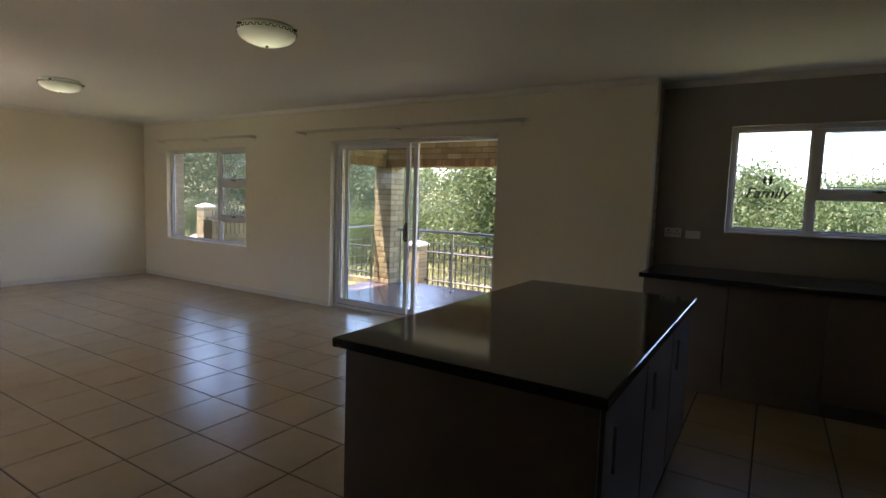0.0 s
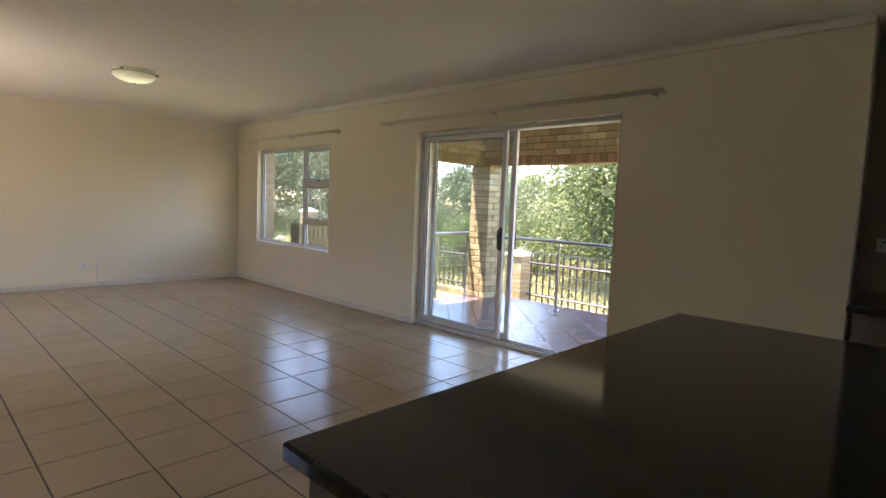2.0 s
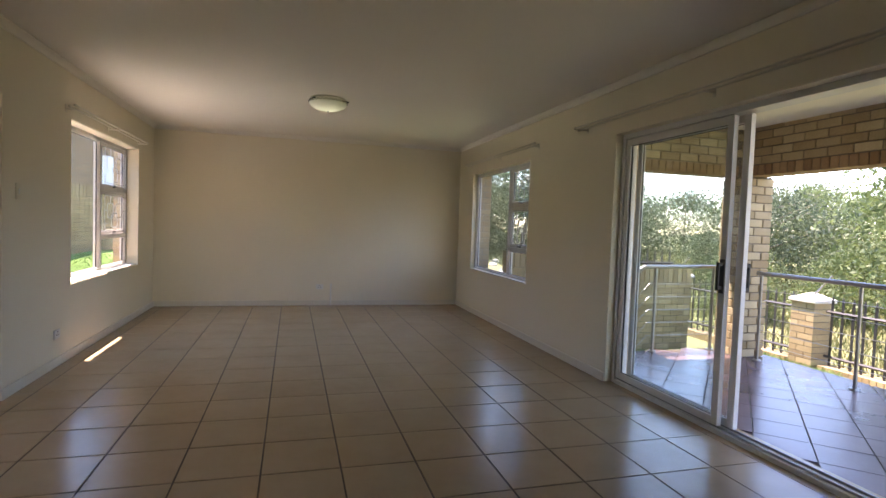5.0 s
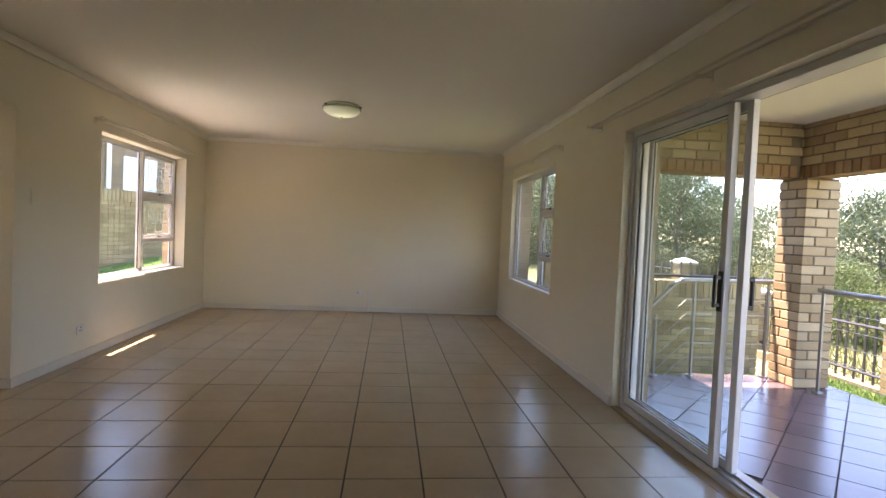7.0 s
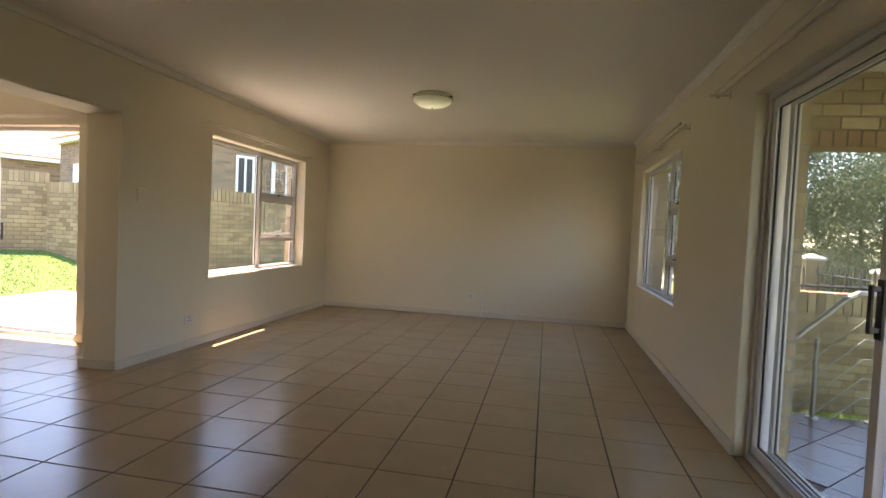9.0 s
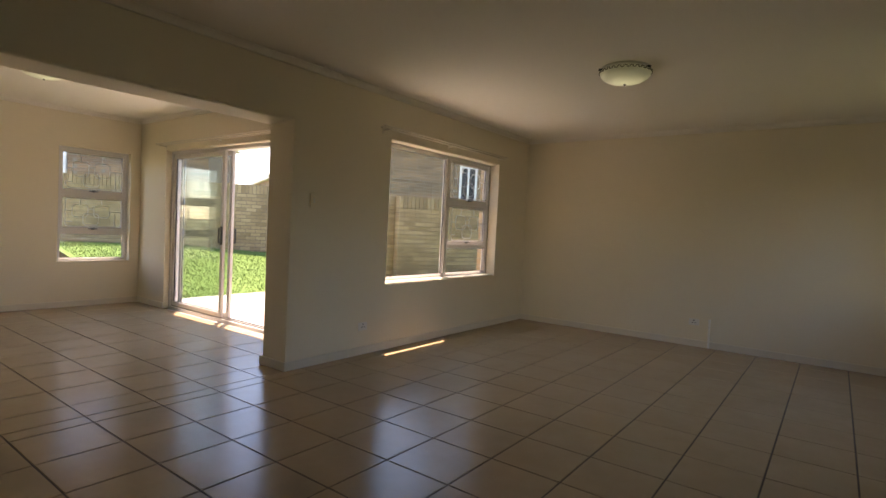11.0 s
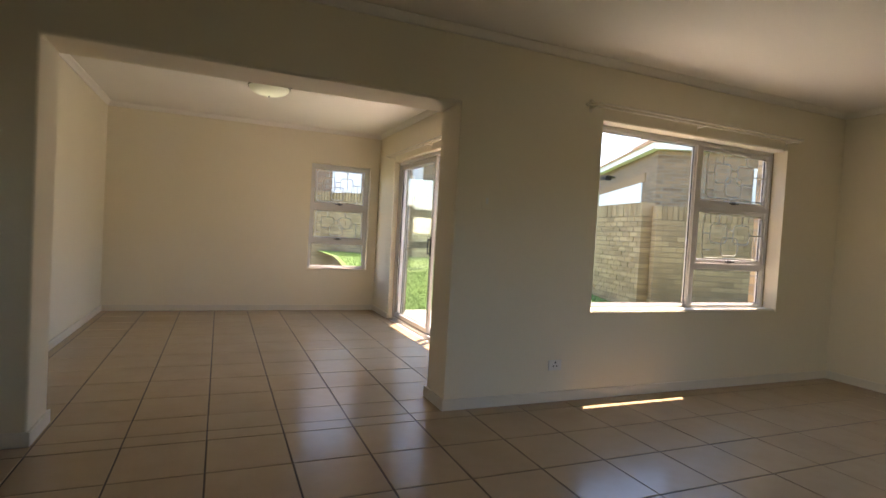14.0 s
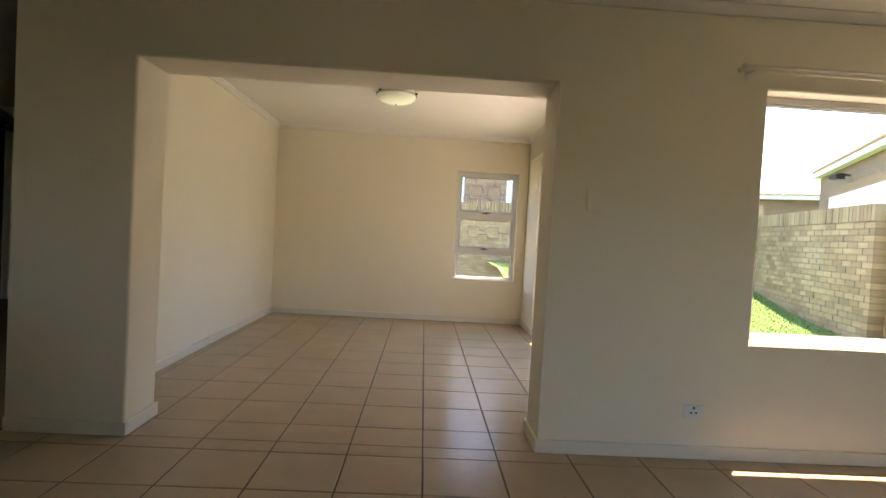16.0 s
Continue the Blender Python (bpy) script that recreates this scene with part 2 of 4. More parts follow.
def wall(name, axis, u0, u1, v0, v1, z0, z1, material, holes=(), label="", bevel=0.0):
    """A wall along x or y from u0 to u1, v0 to v1 thick, with holes (u0, u1, z0, z1) cut through."""
    us = sorted({u0, u1, *[h[0] for h in holes], *[h[1] for h in holes]})
    zs = sorted({z0, z1, *[h[2] for h in holes], *[h[3] for h in holes]})
    full = {}
    for i in range(len(us) - 1):
        for j in range(len(zs) - 1):
            cu, cz = (us[i] + us[i + 1]) / 2, (zs[j] + zs[j + 1]) / 2
            full[i, j] = not any(h[0] < cu < h[1] and h[2] < cz < h[3] for h in holes)
    bm = bmesh.new()

    def quad(*pts):
        bm.faces.new([bm.verts.new((u, v, z) if axis == "x" else (v, u, z)) for u, v, z in pts])

    for (i, j), ok in full.items():
        if not ok:
            continue
        a, b, c, d = us[i], us[i + 1], zs[j], zs[j + 1]
        quad((a, v0, c), (b, v0, c), (b, v0, d), (a, v0, d))
        quad((a, v1, c), (b, v1, c), (b, v1, d), (a, v1, d))
        if not full.get((i - 1, j)):
            quad((a, v0, c), (a, v1, c), (a, v1, d), (a, v0, d))
        if not full.get((i + 1, j)):
            quad((b, v0, c), (b, v1, c), (b, v1, d), (b, v0, d))
        if not full.get((i, j - 1)):
            quad((a, v0, c), (b, v0, c), (b, v1, c), (a, v1, c))
        if not full.get((i, j + 1)):
            quad((a, v0, d), (b, v0, d), (b, v1, d), (a, v1, d))
    bmesh.ops.remove_doubles(bm, verts=bm.verts, dist=1e-4)
    if bevel:
        k = 0 if axis == "x" else 1
        sharp = [e for e in bm.edges if len(e.link_faces) == 2 and e.calc_face_angle(0) > 0.6 and u0 + 0.001 < (e.verts[0].co[k] + e.verts[1].co[k]) / 2 < u1 - 0.001 and z0 + 0.001 < (e.verts[0].co.z + e.verts[1].co.z) / 2 < z1 - 0.001]
        bmesh.ops.bevel(bm, geom=sharp, offset=bevel, segments=3, affect="EDGES", profile=0.5)
    ob = link_bm(name, bm, material)
    return tagged(ob, label or "smooth plastered wall painted warm cream", "wall", kind="structure")


def boxes_mesh(name, cells, material, parent=None):
    """Many oriented blocks in one mesh: each cell is (matrix, sx, sy, sz)."""
    vs, fs = [], []
    corner = [(-.5, -.5, -.5), (.5, -.5, -.5), (.5, .5, -.5), (-.5, .5, -.5), (-.5, -.5, .5), (.5, -.5, .5), (.5, .5, .5), (-.5, .5, .5)]
    face = [(0, 3, 2, 1), (4, 5, 6, 7), (0, 1, 5, 4), (1, 2, 6, 5), (2, 3, 7, 6), (3, 0, 4, 7)]
    for m, sx, sy, sz in cells:
        k = len(vs)
        vs += [tuple(m @ Vector((a * sx, b * sy, c * sz))) for a, b, c in corner]
        fs += [tuple(k + i for i in f) for f in face]
    me = bpy.data.meshes.new(name)
    me.from_pydata(vs, [], fs)
    me.materials.append(material)
    ob = new(name, me)
    if parent:
        ob.parent = parent
    return ob


# ---- plan ----
H_CEIL = 2.50
X_W, Y_N, Y_S, Y_SO = -8.14, 6.04, 1.63, 1.37
Y_NO = 6.33
X_RW, X_RE, Y_RS = -4.85, -1.49, -2.60
Y_OB = Y_SO - 0.05
SD = (-3.905, -1.61, 0.0, 2.075)
W2 = (-7.49, -5.53, 0.635, 2.04)
W1 = (-7.345, -5.33, 0.65, 2.06)
OP = (-4.17, -1.935, 0.0, 2.02)
RD = (-1.86, 0.55, 0.0, 2.05)
W3 = (-4.72, -3.895, 0.57, 2.025)
KW = (0.45, 1.92, 1.20, 2.10)
Y_K, X_K = 6.33, -0.115

wall("wall_north", "x", X_W - 0.24, X_K, Y_N, Y_N + 0.12, 0, H_CEIL + 0.1, M_WALL, [SD, W2], bevel=0.008)
o = wall("wall_north_outer", "x", X_W - 0.24, X_K, Y_N + 0.123, Y_NO, -0.5, H_CEIL + 0.1, M_BRICK_OUT, [(SD[0], SD[1], -0.02, SD[3]), W2], "outer leaf of yellow face brick")
wall("wall_south", "x", X_W - 0.24, X_RW - 0.24, Y_S - 0.12, Y_S, 0, H_CEIL + 0.1, M_WALL, [W1], bevel=0.012)
wall("wall_south_opening", "x", X_RW - 0.24, -1.31, Y_SO - 0.05, Y_S, 0, H_CEIL + 0.1, M_WALL, [OP], bevel=0.014)
wall("wall_south_outer", "x", X_W - 0.24, X_RW - 0.24, Y_SO, Y_S - 0.123, -0.2, H_CEIL + 0.1, M_BRICK_OUT, [(W1[0], W1[1], W1[2], W1[3] + 0.1)], "outer leaf of yellow face brick")
wall("wall_west", "y", Y_S, Y_N, X_W - 0.24, X_W, 0, H_CEIL + 0.1, M_WALL)
wall("wall_dining_west", "y", Y_RS - 0.24, Y_SO - 0.05, X_RW - 0.12, X_RW, 0, H_CEIL + 0.1, M_WALL, [RD], bevel=0.012)
wall("wall_dining_west_outer", "y", Y_RS - 0.24, Y_SO - 0.053, X_RW - 0.24, X_RW - 0.123, -0.2, H_CEIL + 0.1, M_BRICK_OUT, [RD], "outer leaf of yellow face brick")
wall("wall_dining_south", "x", X_RW + 0.003, X_RE + 0.22, Y_RS - 0.12, Y_RS, 0, H_CEIL + 0.1, M_WALL, [W3], bevel=0.008)
wall("wall_dining_south_outer", "x", X_RW + 0.003, 3.2, Y_RS - 0.24, Y_RS - 0.123, -0.2, H_CEIL + 0.1, M_BRICK_OUT, [W3], "outer leaf of yellow face brick")
wall("wall_dining_east", "y", Y_RS, Y_SO - 0.053, X_RE, -1.31, 0, H_CEIL + 0.1, M_WALL)
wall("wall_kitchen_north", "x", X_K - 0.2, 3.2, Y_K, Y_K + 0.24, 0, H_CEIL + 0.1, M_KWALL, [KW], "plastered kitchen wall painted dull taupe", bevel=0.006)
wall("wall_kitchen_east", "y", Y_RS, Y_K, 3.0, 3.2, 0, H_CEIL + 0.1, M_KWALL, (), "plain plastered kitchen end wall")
wall("wall_hall_south", "x", -1.307, 2.997, Y_RS - 0.12, Y_RS, 0, H_CEIL + 0.1, M_WALL)

tagged(link_bm("ceiling", box(boxm(X_W - 0.2, Y_SO + 0.02, H_CEIL, 3.2, Y_K + 0.2, H_CEIL + 0.12), X_RW - 0.2, Y_RS - 0.2, H_CEIL, 3.2, Y_SO + 0.02, H_CEIL + 0.12), M_CEIL), "smooth ceiling painted matt warm white", "ceiling", kind="structure")


def cove(name, pts):
    """A coved plaster cornice swept along the ceiling line."""
    prof = [(0.0, -0.05), (0.004, -0.037), (0.011, -0.024), (0.023, -0.012), (0.037, -0.004), (0.05, 0.0), (0.0, 0.0)]
    bm = bmesh.new()
    for (a, b, nrm) in pts:
        a, b, nrm = Vector((*a, H_CEIL - 0.002)), Vector((*b, H_CEIL - 0.002)), Vector((*nrm, 0))
        r0 = [bm.verts.new(a + nrm * u + Vector((0, 0, v))) for u, v in prof]
        r1 = [bm.verts.new(b + nrm * u + Vector((0, 0, v))) for u, v in prof]
        for i in range(len(prof)):
            k = (i + 1) % len(prof)
            bm.faces.new((r0[i], r0[k], r1[k], r1[i]))
    return tagged(link_bm(name, bm, M_CEIL, smooth=True), "coved plaster cornice painted warm white", "cornice", kind="structure")


cove("cornice", [((X_W, Y_N), (X_K, Y_N), (0, -1)), ((X_W, Y_S), (-1.31, Y_S), (0, 1)), ((X_W, Y_S), (X_W, Y_N), (1, 0)),
                 ((X_RW, Y_RS), (X_RE, Y_RS), (0, 1)), ((X_RW, Y_RS), (X_RW, Y_OB), (1, 0)), ((X_RE, Y_RS), (X_RE, Y_OB), (-1, 0)), ((X_K, Y_K), (3.0, Y_K), (0, -1))])

# roof with its eaves; the covered patio has a boarded ceiling
bm = boxm(X_W - 0.45, 1.335, 2.625, 3.4, 6.66, 2.77)
box(bm, X_RW - 0.30, Y_RS - 0.45, 2.625, 3.4, 1.335, 2.77)
box(bm, -4.95, 6.66, 2.625, -0.4, 8.56, 2.77)
tagged(link_bm("roof", bm, M_FASCIA), "flat roof slab with pale boxed eaves", "roof", kind="structure")


# skirting boards
def skirting(runs):
    bm = bmesh.new()
    for x0, y0, x1, y1 in runs:
        box(bm, x0, y0, 0.0, x1, y1, 0.075, bevel=0.004)
    return tagged(link_bm("baseboard", bm, M_TRIM), "low cream painted skirting board", "skirting board", kind="structure")


s = 0.016
skirting([(X_W, Y_N - s, SD[0], Y_N - 0.001), (SD[1], Y_N - s, X_K, Y_N - 0.001), (X_W, Y_S + 0.001, OP[0] + s, Y_S + s), (OP[1] - s, Y_S + 0.001, -1.31, Y_S + s),
          (X_W + 0.001, Y_S + s, X_W + s, Y_N - s), (OP[0] + 0.001, Y_OB - 0.005 - s, OP[0] + s, Y_S), (OP[1] - s, Y_OB - 0.005 - s, OP[1] - 0.001, Y_S),
          (X_RW, Y_OB - 0.005 - s, OP[0], Y_OB - 0.006), (OP[1], Y_OB - 0.005 - s, X_RE, Y_OB - 0.006), (X_RE - s, Y_RS, X_RE - 0.001, Y_OB - 0.02), (X_RW, Y_RS + 0.001, X_RE, Y_RS + s),
          (X_RW + 0.001, Y_RS, X_RW + s, RD[0]), (X_RW + 0.001, RD[1], X_RW + s, Y_OB - 0.02)])


# ---- windows and sliding doors ----
def place(axis, u, v, z):
    return (u, v, z) if axis == "x" else (v, u, z)


def bar_box(bm, axis, u0, u1, v0, v1, z0, z1, bevel=0.003):
    a, b = place(axis, u0, v0, z0), place(axis, u1, v1, z1)
    return box(bm, *a, *b, bevel=bevel)


def frame_ring(axis, u0, u1, v0, v1, z0, z1, w):
    bm = bmesh.new()
    bar_box(bm, axis, u0, u0 + w, v0, v1, z0, z1)
    bar_box(bm, axis, u1 - w, u1, v0, v1, z0, z1)
    bar_box(bm, axis, u0 + w, u1 - w, v0, v1, z1 - w, z1)
    bar_box(bm, axis, u0 + w, u1 - w, v0, v1, z0, z0 + w)
    return bm


def pane_of(axis, u0, u1, v, z0, z1, parent):
    p = part("pane", bar_box(bmesh.new(), axis, u0, u1, v - 0.002, v + 0.002, z0, z1, 0), M_GLASS, parent)
    p.visible_shadow = False
    return p


def guard(axis, u0, u1, v, z0, z1):
    """Bent-rod burglar guard: linked rounded squares joined to the frame."""
    w, h = u1 - u0, z1 - z0
    bm = bmesh.new()

    def P(a, b):
        return place(axis, u0 + a * w, v, z0 + b * h)

    def ring(a0, b0, a1, b1):
        ca, cb = 0.035, 0.07
        rod(bm, [P(a0 + ca, b0), P(a1 - ca, b0), P(a1, b0 + cb), P(a1, b1 - cb), P(a1 - ca, b1), P(a0 + ca, b1), P(a0, b1 - cb), P(a0, b0 + cb), P(a0 + ca, b0)], 0.0042, 6)

    ring(0.03, 0.04, 0.97, 0.96)
    ring(0.24, 0.36, 0.50, 0.76)
    ring(0.60, 0.36, 0.86, 0.76)
    ring(0.42, 0.10, 0.68, 0.48)
    for a, b, c, d in [(0.37, 0.76, 0.37, 0.96), (0.73, 0.76, 0.73, 0.96), (0.03, 0.56, 0.24, 0.56), (0.86, 0.56, 0.97, 0.56), (0.14, 0.04, 0.14, 0.56), (0.50, 0.64, 0.60, 0.64), (0.86, 0.20, 0.97, 0.20)]:
        rod(bm, [P(a, b), P(c, d)], 0.0042, 6)
    return bm


def sash(axis, u0, u1, v, z0, z1, parent, inward, opens=True):
    fr = part("sash_frame", frame_ring(axis, u0, u1, v - 0.018, v + 0.018, z0, z1, 0.032 if opens else 0.012), M_ALU, parent)
    g = 0.032 if opens else 0.012
    part("gasket", frame_ring(axis, u0 + g - 0.001, u1 - g + 0.001, v - 0.006, v + 0.006, z0 + g - 0.001, z1 - g + 0.001, 0.005), M_GASKET, fr)
    pane_of(axis, u0 + g, u1 - g, v, z0 + g, z1 - g, fr)
    if opens:
        c = (u0 + u1) / 2
        bm = bmesh.new()
        bar_box(bm, axis, c - 0.02, c + 0.02, v + inward * 0.018, v + inward * 0.03, z0 + 0.006, z0 + 0.03)
        bar_box(bm, axis, c - 0.05, c + 0.06, v + inward * 0.03, v + inward * 0.042, z0 + 0.012, z0 + 0.024)
        part("handle", bm, M_BLACK, fr, "black window catch")


def window(name, axis, hole, v, inward, mullion, rows, label, wall_face, guards=True, left_big=True):
    """An aluminium window: a fixed pane on one side and a column of sashes split at the given heights."""
    u0, u1, z0, z1 = hole
    win = empty(name, label, "window", kind="structure")
    fr = part("window_frame", frame_ring(axis, u0, u1, v - 0.03, v + 0.03, z0, z1, 0.035), M_ALU, win)
    z0i, z1i = z0 + 0.035, z1 - 0.035
    if mullion:
        part("mullion", bar_box(bmesh.new(), axis, mullion - 0.024, mullion + 0.024, v - 0.032, v + 0.032, z0i, z1i), M_ALU, win)
        big, small = ((mullion + 0.024, u1 - 0.035), (u0 + 0.035, mullion - 0.024)) if left_big else ((u0 + 0.035, mullion - 0.024), (mullion + 0.024, u1 - 0.035))
        sash(axis, *big, v, z0i, z1i, win, inward, False)
    else:
        small = (u0 + 0.035, u1 - 0.035)
    cuts = [z0i, *rows, z1i]
    for i in range(len(cuts) - 1):
        a, b = cuts[i] + (0.022 if i else 0), cuts[i + 1] - (0.022 if i < len(cuts) - 2 else 0)
        opens = i > 0
        sash(axis, *small, v, a, b, win, inward, opens)
        if opens and guards:
            part("burglar_guard", guard(axis, small[0] + 0.035, small[1] - 0.035, v + inward * 0.045, a + 0.03, b - 0.03), M_BAR, win, "bent white-painted rod guard")
        if i:
            part("transom", bar_box(bmesh.new(), axis, *small, v - 0.031, v + 0.031, cuts[i] - 0.022, cuts[i] + 0.022), M_ALU, win)
    lo, hi = sorted((v + inward * 0.031, wall_face - inward * 0.001))
    if hi - lo > 0.02:
        part("window_sill", bar_box(bmesh.new(), axis, u0 + 0.002, u1 - 0.002, lo, hi, z0 - 0.004, z0 + 0.012), M_TRIM, win)
    return win


window("window_1", "x", W1, 1.48, 1, -6.44, [1.02, 1.53], "white aluminium window with a fixed pane and guarded sashes", Y_S)
window("window_2", "x", W2, 6.135, -1, -6.246, [1.004, 1.537], "white aluminium window with a fixed pane and guarded sashes", Y_N, left_big=False)
window("window_3", "x", W3, -2.70, 1, None, [0.954, 1.442], "narrow white aluminium window of three stacked panes", Y_RS)
window("window_4", "x", KW, 6.42, -1, 1.045, [1.53], "white aluminium kitchen window with lettered pane", Y_K, left_big=False)


def slider(name, axis, hole, v, inward, meet, fixed_low, label):
    """A two-leaf sliding glass door with one leaf slid back behind the other."""
    u0, u1, z0, z1 = hole
    d = empty(name, label, "sliding door", kind="structure")
    bm = frame_ring(axis, u0, u1, v - 0.06, v + 0.06, z0 - 0.01, z1, 0.04)
    part("door_frame", bm, M_ALU, d)
    bm = bmesh.new()
    for q in (-0.03, 0.03):
        bar_box(bm, axis, u0 + 0.04, u1 - 0.04, v + q - 0.006, v + q + 0.006, z0 + 0.03, z0 + 0.045)
    part("track", bm, M_STEEL, d)
    lo, hi = (u0 + 0.04, meet) if fixed_low else (meet, u1 - 0.04)
    for k, (q, sh) in enumerate(((0.028 * inward, 0.0), (-0.028 * inward, 0.075))):
        a, b = (lo + sh, hi + sh) if fixed_low else (lo - sh, hi - sh)
        leaf = part("sliding_leaf", frame_ring(axis, a, b, v + q - 0.018, v + q + 0.018, z0 + 0.045, z1 - 0.045, 0.052), M_ALU, d)
        part("gasket", frame_ring(axis, a + 0.051, b - 0.051, v + q - 0.006, v + q + 0.006, z0 + 0.096, z1 - 0.096, 0.005), M_GASKET, leaf)
        pane_of(axis, a + 0.052, b - 0.052, v + q, z0 + 0.097, z1 - 0.097, leaf)
        hu = (b - 0.026) if fixed_low else (a + 0.026)
        if k == 0:
            bm = bmesh.new()
            s0 = v + q + inward * 0.018
            bar_box(bm, axis, hu - 0.02, hu + 0.02, s0, s0 + inward * 0.008, 0.90, 1.12)
            bar_box(bm, axis, hu - 0.012, hu + 0.012, s0 + inward * 0.03, s0 + inward * 0.042, 0.92, 1.10, 0.005)
            for zz in (0.925, 1.075):
                bar_box(bm, axis, hu - 0.012, hu + 0.012, s0, s0 + inward * 0.04, zz, zz + 0.02)
            part("handle", bm, M_BLACK, leaf, "black pull handle")
        else:
            bm = bmesh.new()
            s0 = v + q - inward * 0.018
            bar_box(bm, axis, hu - 0.012, hu + 0.012, s0 - inward * 0.045, s0 - inward * 0.03, 0.92, 1.10, 0.005)
            for zz in (0.925, 1.075):
                bar_box(bm, axis, hu - 0.012, hu + 0.012, s0, s0 - inward * 0.04, zz, zz + 0.02)
            part("handle", bm, M_BLACK, leaf, "black pull handle")
    return d


slider("door_1", "x", SD, 6.165, -1, -2.76, True, "white aluminium sliding glass door standing half open")
slider("door_2", "y", RD, -4.97, 1, -0.62, True, "white aluminium sliding glass door standing half open")


# ---- curtain rails ----
def curtain_rail(axis, u0, u1, v, z, inward):
    r = empty("curtain_rail", "slim white double curtain rail fixed above opening", "curtain rail", place(axis, (u0 + u1) / 2, v, z), "curtain rails")
    inv = Matrix.Translation(-r.location)
    for off, zz in ((0.055, z), (0.095, z + 0.012)):
        bm = rod(bmesh.new(), [place(axis, u0, v + inward * off, zz), place(axis, u1, v + inward * off, zz)], 0.008)
        for e in (u0, u1):
            bmesh.ops.create_uvsphere(bm, u_segments=10, v_segments=6, radius=0.014, matrix=Matrix.Translation(place(axis, e, v + inward * off, zz)))
        bm.transform(inv)
        part("rod", bm, M_TRIM, r, smooth=True)
    for e in (u0 + 0.07, (u0 + u1) / 2, u1 - 0.07):
        bm = bar_box(bmesh.new(), axis, e - 0.012, e + 0.012, v, v + inward * 0.1, z - 0.016, z - 0.006)
        bar_box(bm, axis, e - 0.012, e + 0.012, v, v + inward * 0.006, z - 0.04, z + 0.03)
        bm.transform(inv)
        part("bracket", bm, M_TRIM, r)


curtain_rail("x", -7.40, -5.13, Y_S, 2.14, 1)
curtain_rail("x", -4.42, -1.28, Y_N, 2.19, -1)
curtain_rail("x", -7.6, -5.26, Y_N, 2.17, -1)
curtain_rail("y", -1.95, 0.78, X_RW, 2.12, 1)


# ---- ceiling lights ----
def ceiling_light():
    e = empty("ceiling_light", "round ceiling light with frosted glass bowl and patterned rim", "ceiling light", (0, 0, 0), "ceiling lights")

    def lathe(prof, n=40):
        bm = bmesh.new()
        rings = [[bm.verts.new((r * math.cos(2 * math.pi * k / n), r * math.sin(2 * math.pi * k / n), z)) for k in range(n)] for r, z in prof]
        for a, b in zip(rings, rings[1:]):
            for k in range(n):
                bm.faces.new((a[k], a[(k + 1) % n], b[(k + 1) % n], b[k]))
        return bm

    part("base_plate", lathe([(0.001, 0.0), (0.175, 0.0), (0.18, -0.012), (0.172, -0.03), (0.15, -0.032)]), M_WHITE, e, smooth=True)
    prof = [(0.192, -0.030), (0.190, -0.038), (0.185, -0.044)] + [(0.185 * math.cos(a), -0.044 - 0.078 * math.sin(a)) for a in [i * math.pi / 2 / 12 for i in range(1, 12)]] + [(0.001, -0.123)]
    part("bowl", lathe(prof), lamp_m, e, "lit frosted glass bowl", smooth=True)
    cells = []
    for k in range(56):
        a = 2 * math.pi * k / 56
        m = Matrix.Rotation(a, 4, "Z") @ Matrix.Translation((0.1905, 0, -0.0375 + (0.006 if k % 2 else -0.006)))
        cells.append((m, 0.005, 0.014, 0.005))
        cells.append((Matrix.Rotation(a + 0.056, 4, "Z") @ Matrix.Translation((0.1905, 0, -0.0375)), 0.005, 0.005, 0.016))
    boxes_mesh("rim_pattern", cells, M_RIM, e)
    for k in range(3):
        a = 2 * math.pi * k / 3 + 0.4
        bm = rod(bmesh.new(), [(0.185 * math.cos(a), 0.185 * math.sin(a), -0.025), (0.207 * math.cos(a), 0.207 * math.sin(a), -0.03)], 0.008)
        part("clip", bm, M_BLACK, e, "dark metal clip")
    bm = bmesh.new()
    bmesh.ops.create_uvsphere(bm, u_segments=12, v_segments=8, radius=0.010, matrix=Matrix.Translation((0, 0, -0.126)))
    part("finial", bm, M_STEEL, e, smooth=True)
    return e


first_light = ceiling_light()
first_light.location = (-2.13, 3.60, H_CEIL)
copy_thing(first_light, pose(-5.55, 3.79, H_CEIL, 0, 0, 50))
copy_thing(first_light, pose(-3.15, -0.58, H_CEIL, 0, 0, 20))


# ---- sockets, switches ----
def plate(name, label, cat, axis, u, v, z, w, h, inward, holes):
    e = empty(name, label, cat, place(axis, u, v, z))
    inv = Matrix.Translation(-e.location)
    bm = bar_box(bmesh.new(), axis, u - w / 2, u + w / 2, v, v + inward * 0.009, z - h / 2, z + h / 2, 0.003)
    bm.transform(inv)
    part("cover_plate", bm, M_WALL if name == "light_switch" else M_WHITE, e)
    for a, b, sw, sh, m in holes:
        bm = bar_box(bmesh.new(), axis, u + a - sw / 2, u + a + sw / 2, v + inward * 0.006, v + inward * 0.0115, z + b - sh / 2, z + b + sh / 2, 0.001)
        bm.transform(inv)
        part("socket_hole" if m is M_BLACK else "rocker", bm, m, e)


